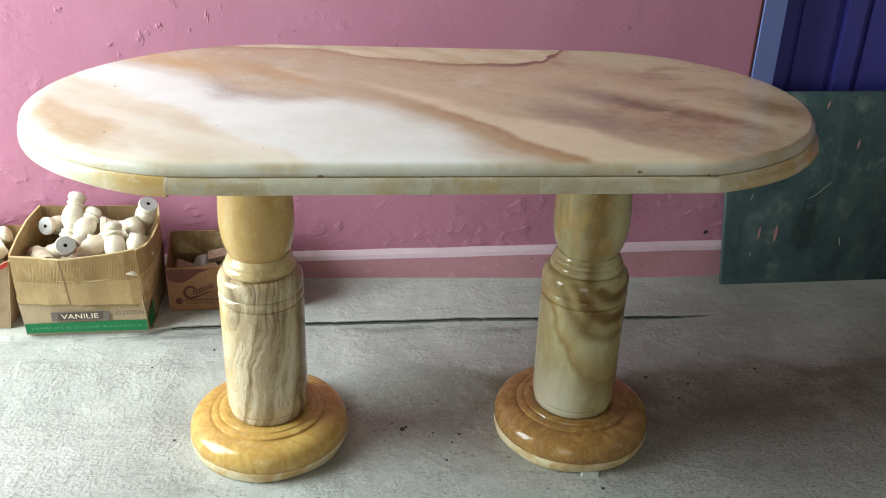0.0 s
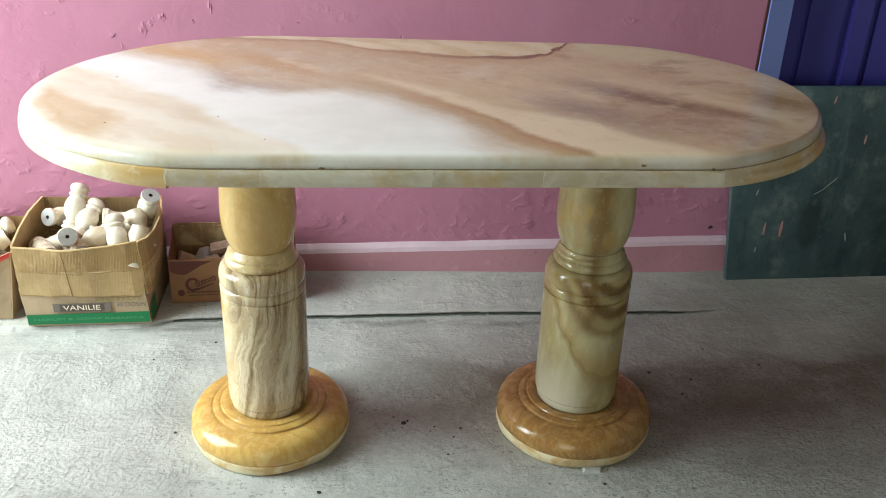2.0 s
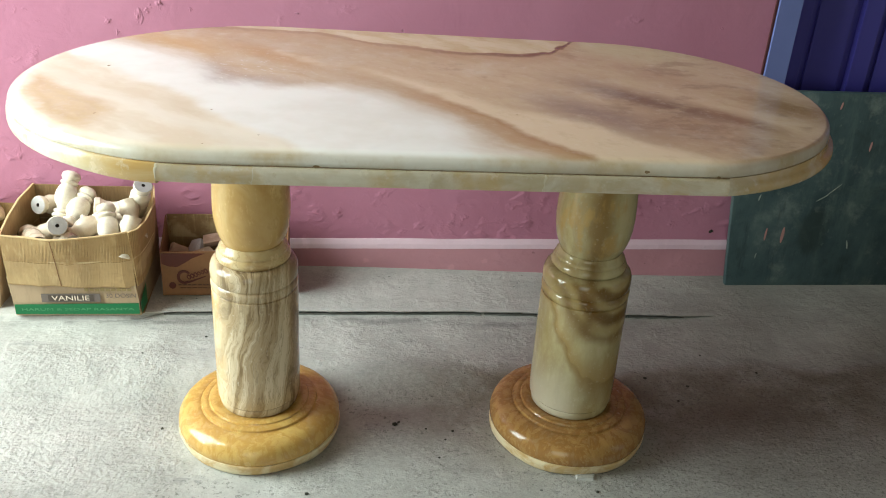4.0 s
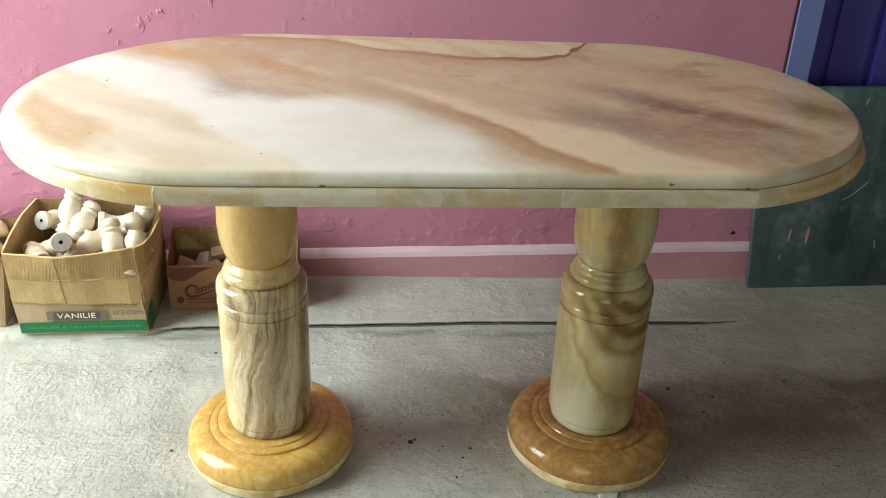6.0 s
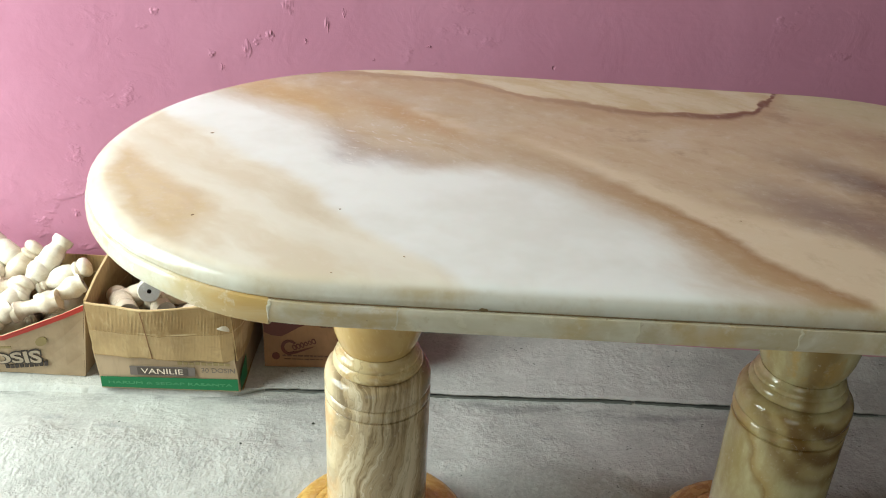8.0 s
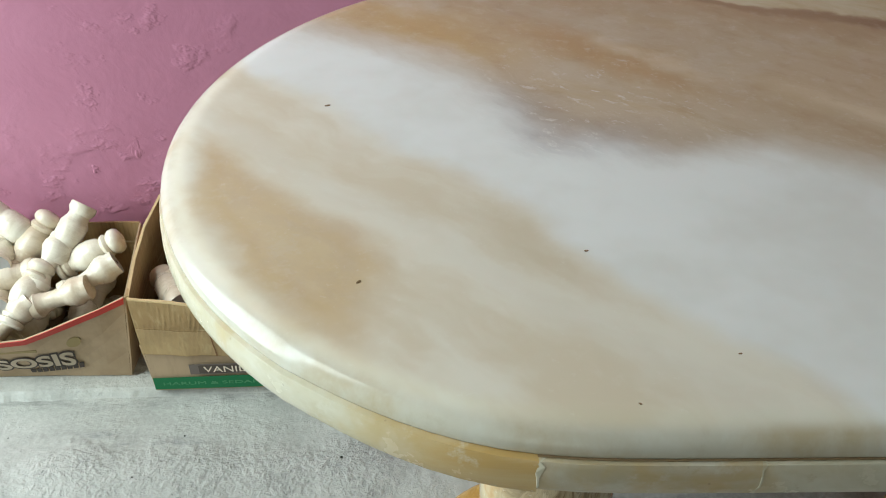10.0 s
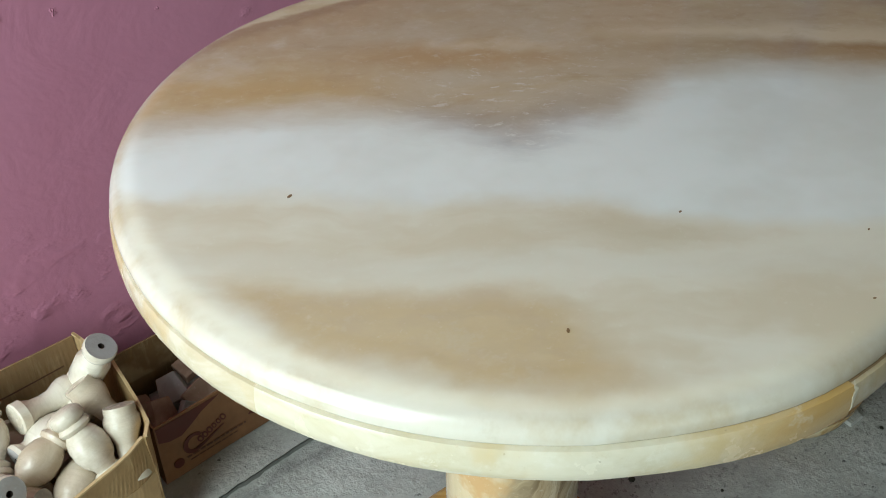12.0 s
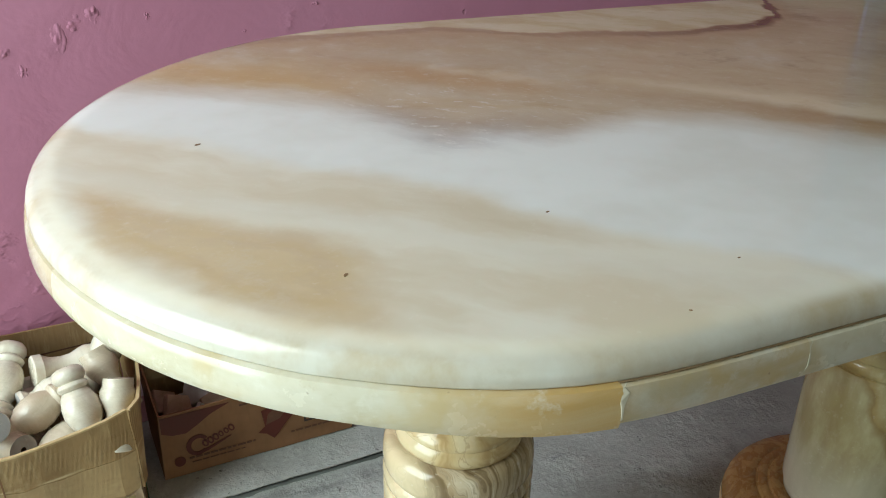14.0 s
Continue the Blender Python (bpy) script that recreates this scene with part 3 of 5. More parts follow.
def paint(name, colour, roughness=0.5, vary=0.2, specular=0.4):
    n = Nodes(name, roughness, specular)
    p = n.place()
    a, b = n.noise(p, 7, 4, 0.6), n.noise(p, 60, 4, 0.65)
    c = n.mix(n.math("MULTIPLY", n.step(a, 0.35, 0.7), vary), colour, (*[q * 0.6 for q in colour[:3]], 1))
    c = n.mix(n.math("MULTIPLY", n.step(b, 0.55, 0.75), vary * 0.6), c, (*[min(1, q * 1.35 + 0.01) for q in colour[:3]], 1))
    n.set("Base Color", c)
    n.bump(n.math("ADD", a, n.math("MULTIPLY", b, 0.3)), 0.15, 0.003)
    return n.mat


def raw_stone(name, main, second, gloss=0.3, low=0.35, high=0.7, relief=0.35):
    """Turned limestone with sanded marks, more or less polished."""
    n = Nodes(name, 0.75, gloss)
    p = n.vec("ADD", n.local(), n.vec("SCALE", (3.0, 7.0, 5.0), n.chance()))
    a, b = n.noise(p, 22, 4, 0.6, twist=0.6), n.noise(p, 120, 4, 0.65)
    turn = n.noise(n.vec("MULTIPLY", p, (30, 30, 300)), 1.0, 3)
    c = n.mix(n.step(a, 0.36, 0.68), main, second)
    c = n.mix(n.math("MULTIPLY", n.step(a, 0.60, 0.75), n.math("MULTIPLY", n.chance(), 0.4)), c, rgb(190, 164, 136))
    c = n.mix(n.math("MULTIPLY", n.step(turn, 0.50, 0.34), 0.10), c, rgb(150, 134, 108))
    c = n.mix(n.math("MULTIPLY", n.step(b, 0.6, 0.8), 0.3), c, rgb(246, 242, 234))
    n.set("Base Color", c)
    dust = n.noise(p, 46, 5, 0.7, twist=0.8)
    n.bump(n.math("ADD", n.math("ADD", n.math("MULTIPLY", b, 0.4), n.math("MULTIPLY", dust, 1.2)), n.math("MULTIPLY", turn, 0.15)), relief, 0.004)
    n.set("Roughness", n.step(a, 0.35, 0.75, low, high))
    return n.mat


def slate():
    n = Nodes("dark_green_slate", 0.5, 0.4)
    p = n.place()
    a, b = n.noise(p, 3.2, 5, 0.65), n.noise(p, 48, 5, 0.7)
    c = n.mix(n.step(a, 0.3, 0.7), rgb(44, 62, 66), rgb(70, 88, 90))
    c = n.mix(n.math("MULTIPLY", n.step(n.noise(p, 6, 5, 0.7, twist=0.8), 0.55, 0.7), 0.5), c, rgb(86, 102, 96))
    spot = n.vec("LENGTH", n.vec("MULTIPLY", n.vec("SUBTRACT", p, (1.144, -0.05, 0.165)), (20.0, 0.0, 11.0)))
    spot = n.math("ADD", spot, n.math("MULTIPLY", n.math("SUBTRACT", n.noise(p, 12, 4), 0.5), 0.8))
    c = n.mix(n.math("MULTIPLY", n.step(spot, 1.1, 0.6), 0.5), c, rgb(36, 46, 42))
    c = n.mix(n.math("MULTIPLY", n.step(b, 0.6, 0.75), 0.35), c, rgb(126, 138, 128))
    clouds = n.noise(p, 8, 7, 0.72)
    c = n.mix(n.math("MULTIPLY", n.step(clouds, 0.52, 0.70), 0.5), c, rgb(128, 138, 132))
    c = n.mix(n.math("MULTIPLY", n.step(clouds, 0.48, 0.32), 0.55), c, rgb(42, 54, 56))
    runs = n.noise(n.vec("MULTIPLY", p, (14, 14, 3)), 1.0, 6, 0.7)
    c = n.mix(n.math("MULTIPLY", n.step(runs, 0.50, 0.70), 0.5), c, rgb(92, 110, 106))
    c = n.mix(n.math("MULTIPLY", n.step(runs, 0.48, 0.30), 0.65), c, rgb(30, 42, 42))
    n.set("Base Color", c)
    n.set("Roughness", n.step(b, 0.3, 0.8, 0.35, 0.6))
    n.bump(b, 0.2, 0.003)
    return n.mat


PINK = plaster("pink_wall_paint", rgb(178, 118, 141), rgb(188, 130, 153))
PINK_LOW = plaster("faded_pink_skirting_paint", rgb(194, 144, 154), rgb(182, 130, 142), bumpy=0.6)
BAND = plaster("pale_band_paint", rgb(222, 196, 208), rgb(206, 176, 190), bumpy=0.4)
WHITEWASH = plaster("pale_grey_wall_paint", rgb(134, 124, 106), rgb(120, 110, 94), 0.2, 0.5)
CEILING = plaster("ceiling_grey", rgb(148, 136, 116), rgb(136, 124, 106), 0.1, 0.3)
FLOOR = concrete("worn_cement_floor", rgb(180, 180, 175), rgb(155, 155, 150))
LEDGE = concrete("smooth_cement_ledge", rgb(184, 184, 179), rgb(160, 160, 155), False)
GRIT = paint("grey_grit", rgb(112, 113, 108), 0.9, 0.6, 0.1)
SEAM = paint("brown_grey_seam_dirt", rgb(142, 120, 90), 0.8, 0.7, 0.2)
PIT = paint("brown_pit", rgb(134, 108, 74), 0.6, 0.5, 0.2)
DIRT = paint("dark_dirt", rgb(62, 62, 54), 0.9, 0.5, 0.1)
EARTH = concrete("outside_ground", rgb(150, 146, 136), rgb(120, 116, 106), False)
TOP, EDGE, EDGE_WARM = onyx_top(), onyx_edge(), onyx_edge("amber_onyx_edge", True)
GLUE = paint("pale_stone_glue", rgb(204, 196, 172), 0.4, 0.4)
BULB_L = onyx_plain("honey_onyx", rgb(208, 180, 126), rgb(192, 158, 98), rgb(166, 124, 64), (6, 6, 3), 0.35)
COLLAR_L = onyx_plain("cream_onyx", rgb(212, 196, 156), rgb(192, 166, 118), rgb(146, 116, 74), (9, 9, 22), 0.6)
COLUMN_L = banded_column("wavy_banded_onyx", rgb(212, 197, 168), rgb(174, 152, 117), rgb(108, 88, 60), (0.98, 0.15, -0.12), 40.0, (7.5, 0.085))
BASE_L = onyx_plain("amber_onyx", rgb(202, 168, 98), rgb(182, 140, 70), rgb(224, 204, 152), (46, 46, 20), 0.22, 0.3, low=0.08, high=0.30)
COLUMN_R = clouded_column("green_cream_onyx", 0.280)
BASE_R = onyx_plain("brown_amber_onyx", rgb(176, 138, 82), rgb(146, 104, 54), rgb(208, 188, 140), (40, 40, 18), 0.2, 0.3, low=0.08, high=0.30)
RIM = raw_stone("unpolished_onyx_rim", rgb(226, 212, 176), rgb(198, 164, 108))
KRAFT = card("kraft_cardboard", rgb(174, 152, 124), rgb(156, 134, 106))
FLUTED = card("fluted_cardboard", rgb(174, 146, 102), rgb(154, 126, 86), 1.0)
KRAFT_IN = card("brown_cardboard_inside", rgb(150, 122, 86), rgb(128, 102, 70), 0.6)
KRAFT_WARM = card("warm_printed_cardboard", rgb(142, 104, 72), rgb(124, 90, 62))
STONE_A = raw_stone("dusty_white_stone", rgb(226, 219, 203), rgb(204, 193, 172), 0.5, 0.14, 0.38, 0.16)
STONE_B = raw_stone("pinkish_white_stone", rgb(216, 204, 185), rgb(192, 176, 152), 0.5, 0.14, 0.40, 0.16)
SAWN = raw_stone("grey_sawn_stone", rgb(172, 170, 168), rgb(156, 152, 148), 0.3, 0.5, 0.8, 0.3)
# sawn stone toned brown to carry the shade inside the low box
OFFCUT = raw_stone("shade_brown_sawn_stone", rgb(176, 150, 132), rgb(150, 124, 106), 0.3, 0.5, 0.8, 0.3)
TAPE = card("brown_packing_tape", rgb(184, 156, 110), rgb(164, 136, 94), 0.5, 0.6)
# stone inside the drilled holes, the shade of their depth painted dark
HOLE = paint("drilled_hole_shade", rgb(60, 52, 46), 0.9, 0.2, 0.1)
LIGHT_GREEN = paint("worn_pale_green_print", rgb(92, 150, 108), 0.6, 0.6)
GREEN = paint("green_print", rgb(28, 108, 64), 0.5, 0.15)
INK = paint("dark_ink", rgb(62, 52, 46), 0.6, 0.2)
LABEL_INK = paint("worn_dark_label_ink", rgb(84, 74, 66), 0.6, 0.7)
CARD_EDGE = card("pale_cut_cardboard_edge", rgb(204, 180, 136), rgb(182, 156, 112))
BROWN_INK = paint("brown_print", rgb(98, 66, 48), 0.6, 0.4)
FADED = paint("faded_ink", rgb(150, 132, 88), 0.6, 0.3)
PALE_INK = paint("pale_print", rgb(226, 214, 196), 0.6, 0.1)
GREY_PRINT = paint("light_grey_print", rgb(176, 160, 138), 0.6, 0.2)
GREY_INK = paint("grey_print", rgb(110, 100, 94), 0.6, 0.2)
MAROON = paint("maroon_print", rgb(88, 38, 26), 0.5, 0.2)
RED = paint("red_print", rgb(176, 52, 42), 0.5, 0.2)
SLATE = slate()
SALMON = paint("salmon_paint_mark", rgb(180, 136, 132), 0.6, 0.3)
CHALK = paint("chalk_scratch", rgb(150, 160, 152), 0.8, 0.2)
LILAC = paint("lilac_blue_frame_paint", rgb(110, 122, 178), 0.35, 0.12)
NAVY = paint("purple_blue_door_paint", rgb(66, 62, 146), 0.3, 0.15)
REDDISH = paint("red_brown_filler", rgb(72, 36, 32), 0.7, 0.3)


# ---- mesh helpers ----
def part(name, bm, material, parent=None, label="", smooth=False, sharp=40):
    """Links a bmesh as one mesh object; under a parent its coordinates are taken from the world."""
    bmesh.ops.recalc_face_normals(bm, faces=bm.faces)
    mesh = bpy.data.meshes.new(name)
    bm.to_mesh(mesh)
    bm.free()
    if material is not None:
        mesh.materials.append(material)
    if smooth:
        for f in mesh.polygons:
            f.use_smooth = True
        mesh.set_sharp_from_angle(angle=radians(sharp))
    ob = new(name, mesh)
    if parent is not None:
        ob.parent = parent
        root = parent
        at = Vector((0, 0, 0))
        while root is not None:
            at += root.location
            root = root.parent
        mesh.transform(Matrix.Translation(-at))
    if label:
        ob["label"] = label
    return ob


def thing(name, at, label, category, group="", kind=""):
    ob = new(name)
    ob.empty_display_size = 0.05
    ob.location = at
    return tagged(ob, label, category, group, kind)


def block(lo, hi, bevel=0.0):
    bm = bmesh.new()
    bmesh.ops.create_cube(bm, size=1, matrix=Matrix.LocRotScale([(a + b) / 2 for a, b in zip(lo, hi)], None, [b - a for a, b in zip(lo, hi)]))
    if bevel:
        bmesh.ops.bevel(bm, geom=bm.edges[:], offset=bevel, segments=2, affect="EDGES", profile=0.6)
    return bm


def turned(profile, segments=40, at=(0, 0, 0), wobble=0.0):
    """A solid of revolution about z from (radius, height) pairs."""
    bm = bmesh.new()
    rings = []
    for r, z in profile:
        if r < 1e-6:
            rings.append([bm.verts.new((at[0], at[1], at[2] + z))])
            continue
        ring = []
        for i in range(segments):
            a = 2 * math.pi * i / segments
            k = r * (1 + wobble * noise.noise((math.cos(a) * 1.5 + at[0] * 7, math.sin(a) * 1.5, z * 20)))
            ring.append(bm.verts.new((at[0] + k * math.cos(a), at[1] + k * math.sin(a), at[2] + z)))
        rings.append(ring)
    for lower, upper in zip(rings, rings[1:]):
        for i in range(segments):
            j = (i + 1) % segments
            if len(lower) == 1 and len(upper) == 1:
                continue
            if len(lower) == 1:
                bm.faces.new((lower[0], upper[i], upper[j]))
            elif len(upper) == 1:
                bm.faces.new((lower[i], lower[j], upper[0]))
            else:
                bm.faces.new((lower[i], lower[j], upper[j], upper[i]))
    return bm


def sheet(low, high, thick, rows=4, rough=0.0015, seed=0):
    """A bent panel between a lower and an upper line of points, given thickness inwards."""
    bm = bmesh.new()
    low, high = [Vector(p) for p in low], [Vector(p) for p in high]
    grid = []
    for k in range(rows + 1):
        f = k / rows
        line = []
        for i, (a, b) in enumerate(zip(low, high)):
            q = a.lerp(b, f)
            q += Vector([noise.noise(q * 17 + Vector((seed, c * 9, 0))) for c in range(3)]) * rough
            line.append(bm.verts.new(q))
        grid.append(line)
    for k in range(rows):
        for i in range(len(low) - 1):
            bm.faces.new((grid[k][i], grid[k][i + 1], grid[k + 1][i + 1], grid[k + 1][i]))
    bmesh.ops.recalc_face_normals(bm, faces=bm.faces)
    bmesh.ops.solidify(bm, geom=bm.faces[:], thickness=thick)
    return bm


def line(a, b, count):
    return [Vector(a).lerp(Vector(b), i / (count - 1)) for i in range(count)]


def lettering(name, text, width, height, m, material, parent, label, bold=0.0):
    """Flat letters of a given size, as one mesh."""
    curve = bpy.data.curves.new(name, "FONT")
    curve.body, curve.extrude, curve.offset = text, 0.02, bold
    probe = bpy.data.objects.new(name, curve)
    scene.collection.objects.link(probe)
    bpy.context.view_layer.update()
    mesh = bpy.data.meshes.new_from_object(probe.evaluated_get(bpy.context.evaluated_depsgraph_get()))
    bpy.data.objects.remove(probe)
    co = np.array([v.co[:] for v in mesh.vertices])
    lo, hi = co.min(0), co.max(0)
    fit = Matrix.Diagonal((width / (hi[0] - lo[0]), height / (hi[1] - lo[1]), 0.015, 1)) @ Matrix.Translation((-lo[0], -lo[1], 0))
    mesh.transform(m @ fit)
    at = parent.matrix_world.translation if parent.parent is None else parent.location + parent.parent.location
    mesh.transform(Matrix.Translation(-Vector(at)))
    mesh.materials.append(material)
    ob = new(name, mesh)
    ob.parent = parent
    ob["label"] = label
    return ob


def flat(points, m, lift=0.0006):
    """A thin printed shape with the outline points (x, y), laid by the pose m."""
    bm = bmesh.new()
    bottom = [bm.verts.new(m @ Vector((x, y, 0))) for x, y in points]
    upper = [bm.verts.new(m @ Vector((x, y, lift))) for x, y in points]
    bm.faces.new(upper)
    for i in range(len(points)):
        j = (i + 1) % len(points)
        bm.faces.new((bottom[i], bottom[j], upper[j], upper[i]))
    return bm


def rect(x0, y0, x1, y1):
    return [(x0, y0), (x1, y0), (x1, y1), (x0, y1)]


def disc(x, y, rx, ry, count=18):
    return [(x + rx * math.cos(2 * math.pi * i / count), y + ry * math.sin(2 * math.pi * i / count)) for i in range(count)]


# ---- the room ----
LEFT, RIGHT, NEAR, HIGH = -2.30, 2.6, -4.2, 2.8
DOOR0, DOOR1, DOORTOP = 0.914, 1.75, 2.06


def structure(name, bm, material, label, category):
    return tagged(part(name, bm, material), label, category, kind="structure")


def joined(blocks):
    bm = bmesh.new()
    for lo, hi in blocks:
        bmesh.ops.create_cube(bm, size=1, matrix=Matrix.LocRotScale([(a + b) / 2 for a, b in zip(lo, hi)], None, [b - a for a, b in zip(lo, hi)]))
    return bm


structure("ground", block((-40, -40, -0.3), (40, 40, -0.1)), EARTH, "grey bare ground outside the room", "ground")


def smooth(a, b, v):
    k = max(0.0, min(1.0, (v - a) / (b - a)))
    return k * k * (3 - 2 * k)


def apron(x):
    """Height of the screed beside the wall, which falls to one side."""
    return -0.027 * smooth(-0.5, 0.9, x) * 1.3


def ground(x, y):
    """Height of the floor: an apron along the wall, then a shallow drop to the trodden middle."""
    edge = -0.425 - 0.045 * (x + 0.93) + 0.02 * noise.noise((x * 4, y * 2, 0))
    low = -0.047 + 0.002 * noise.noise((x * 3, y * 3, 4))
    drop = smooth(edge, edge - 0.15, y)
    rise = 0.0165 * smooth(0.66, 0.90, x) * smooth(-0.44, -0.29, y)
    return rise + apron(x) * (1 - drop) + low * drop + 0.0012 * noise.noise((x * 11, y * 11, 2)) * (1 if y < -0.3 else 0)


def floor_mesh():
    bm = bmesh.new()
    xs = [LEFT - 0.15 + (RIGHT - LEFT + 0.3) * i / 170 for i in range(171)]
    ys = [NEAR - 0.15 + 2.35 * i / 20 for i in range(20)] + [-2.0 + 2.15 * i / 110 for i in range(111)]
    top = [[bm.verts.new((x, y, ground(x, y))) for x in xs] for y in ys]
    for a, b in zip(top, top[1:]):
        for i in range(170):
            bm.faces.new((a[i], a[i + 1], b[i + 1], b[i]))
    ring = top[0] + [r[-1] for r in top[1:]] + top[-1][-2::-1] + [r[0] for r in top[-2:0:-1]]
    low = [bm.verts.new((v.co.x, v.co.y, -0.1)) for v in ring]
    for i in range(len(ring)):
        j = (i + 1) % len(ring)
        bm.faces.new((ring[i], ring[j], low[j], low[i]))
    bm.faces.new(low)
    return bm


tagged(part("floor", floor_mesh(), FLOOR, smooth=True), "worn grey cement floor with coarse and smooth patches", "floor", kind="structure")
structure("ceiling", block((LEFT - 0.15, NEAR - 0.15, HIGH), (RIGHT + 0.15, 0.15, HIGH + 0.12)), CEILING, "plain grey painted ceiling", "ceiling")
structure("wall_north", joined([((LEFT, 0, -0.09), (DOOR0, 0.15, HIGH)), ((DOOR0, 0, -0.09), (DOOR0 + 0.062, 0.12, 0.2995)), ((DOOR0, 0, DOORTOP), (DOOR1, 0.15, HIGH)), ((DOOR1, 0, -0.09), (RIGHT, 0.15, HIGH))]),
          PINK, "pink painted plaster wall with bumps and flakes", "wall")
structure("wall_west", joined([((LEFT - 0.15, -0.1, -0.09), (LEFT, 0.15, HIGH)), ((LEFT - 0.15, NEAR, -0.09), (LEFT, -1.55, HIGH)), ((LEFT - 0.15, -1.55, 2.56), (LEFT, -0.1, HIGH))]),
          WHITEWASH, "pale grey painted plaster wall with a wide open doorway", "wall")
structure("wall_east", joined([((RIGHT, NEAR, -0.09), (RIGHT + 0.15, -2.45, HIGH)), ((RIGHT, -1.6, -0.09), (RIGHT + 0.15, 0.15, HIGH)), ((RIGHT, -2.45, 2.16), (RIGHT + 0.15, -1.6, HIGH))]),
          WHITEWASH, "pale grey painted plaster side wall with an open doorway", "wall")
structure("wall_south", joined([((LEFT - 0.15, NEAR - 0.15, -0.09), (-1.8, NEAR, HIGH)), ((-0.2, NEAR - 0.15, -0.09), (RIGHT + 0.15, NEAR, HIGH)), ((-1.8, NEAR - 0.15, 2.12), (-0.2, NEAR, HIGH))]),
          WHITEWASH, "pale grey painted plaster wall with an open doorway", "wall")



def ledge_mesh():
    """A low cement ledge along the wall with a broken front lip."""
    bm = bmesh.new()
    count = 420
    rows = []
    for i in range(count + 1):
        x = LEFT + (RIGHT - LEFT) * i / count
        j = 0.006 * noise.noise((x * 6, 0, 3)) + 0.003 * noise.noise((x * 45, 0, 1))
        fade = smooth(-0.64, -0.78, x)
        g = apron(x)
        y, z = -0.254 + 0.017 * smooth(-0.3, 0.3, x) + j, g + 0.0135 + 0.0012 * noise.noise((x * 20, 5, 1))
        foot = y + 0.005 - fade * 0.03
        rows.append([bm.verts.new(p) for p in ((x, 0.0, g - 0.01), (x, 0.0, g + 0.0155), (x, y + 0.01, z + 0.0008), (x, y - 0.001 - 0.01 * fade, z - 0.001), (x, y + 0.001 - 0.018 * fade, z - 0.0045), (x, foot + 0.012 * (1 - fade), g + 0.0035 * (1 - fade) - 0.001 * fade), (x, foot + 0.012 * (1 - fade), g - 0.01))])
    for a, b in zip(rows, rows[1:]):
        for k in range(7):
            bm.faces.new((a[k], b[k], b[(k + 1) % 7], a[(k + 1) % 7]))
    bm.faces.new(rows[0])
    bm.faces.new(rows[-1])
    return bm


structure("ledge", ledge_mesh(), LEDGE, "low smooth cement ledge along the foot of the wall", "ledge")


def dirt_mesh():
    """Dark grit gathered along the lip of the ledge."""
    bm = bmesh.new()
    for x0, x1 in ((-0.68, 0.148), (0.157, 0.55), (0.562, 0.76)):
        steps = int((x1 - x0) / 0.012)
        rows = []
        for i in range(steps + 1):
            x = x0 + (x1 - x0) * i / steps
            j = 0.006 * noise.noise((x * 6, 0, 3)) + 0.003 * noise.noise((x * 45, 0, 1))
            g, s = apron(x), -0.007 + 0.017 * smooth(-0.3, 0.3, x) + j
            w = max(0.0005, 0.001 + 0.008 * noise.noise((x * 13, 2, 0)) + 0.006 * noise.noise((x * 60, 4, 0)))
            rows.append([bm.verts.new(p) for p in ((x, -0.238 + s, g + 0.0030), (x, -0.2435 + s, g + 0.0028), (x, -0.2455 + s - w, g + 0.0006), (x, -0.2455 + s - w, g - 0.002), (x, -0.238 + s, g - 0.002))])
        for a, b in zip(rows, rows[1:]):
            for k in range(5):
                bm.faces.new((a[k], b[k], b[(k + 1) % 5], a[(k + 1) % 5]))
    return bm


tagged(part("grit", dirt_mesh(), GRIT), "grey grit gathered under the lip of the ledge", "dirt", kind="stuff")


def skirting_mesh(profile):
    bm = bmesh.new()
    rows = []
    count = 260
    for i in range(count + 1):
        x = LEFT + (DOOR0 + 0.045 - LEFT) * i / count
        rows.append([bm.verts.new((x, y + 0.0015 * noise.noise((x * 9, z * 30, 2)), z + 0.0018 * noise.noise((x * 7, 9, z * 9)))) for y, z in profile])
    k = len(profile)
    for a, b in zip(rows, rows[1:]):
        for j in range(k):
            bm.faces.new((a[j], b[j], b[(j + 1) % k], a[(j + 1) % k]))
    bm.faces.new(rows[0])
    bm.faces.new(rows[-1])
    return bm


baseboard = structure("baseboard", skirting_mesh([(0.004, -0.05), (-0.010, -0.05), (-0.011, 0.070), (0.004, 0.072)]), PINK_LOW, "faded pink painted cement skirting", "skirting")
part("band", skirting_mesh([(0.004, 0.0725), (-0.0112, 0.0705), (-0.0085, 0.083), (-0.002, 0.0970), (0.004, 0.0985)]), BAND, baseboard, "pale pinkish white painted band")


# ---- lumps and drips of plaster under the paint ----
def lump_mesh(x, z, w, h, seed):
    bm = bmesh.new()
    rows, cols = 14, 14
    grid = []
    for i in range(rows + 1):
        grid.append([])
        for j in range(cols + 1):
            u, v = j / cols * 2 - 1, i / rows * 2 - 1
            rim = max(0.0, 1 - (u * u + v * v) * (1.25 + 1.1 * noise.noise((u * 1.8 + seed * 5, v * 1.8, 2))))
            lift = (0.9 if z > 0.6 else 1.0) * rim * (0.15 + 1.7 * abs(noise.noise((u * 2.6 + seed, v * 2.6, seed * 3)))) * 0.0036
            grid[-1].append(bm.verts.new((x + u * w / 2, 0.0008 - lift, z + v * h / 2)))
    for a, b in zip(grid, grid[1:]):
        for j in range(cols):
            bm.faces.new((a[j], a[j + 1], b[j + 1], b[j]))
    return bm


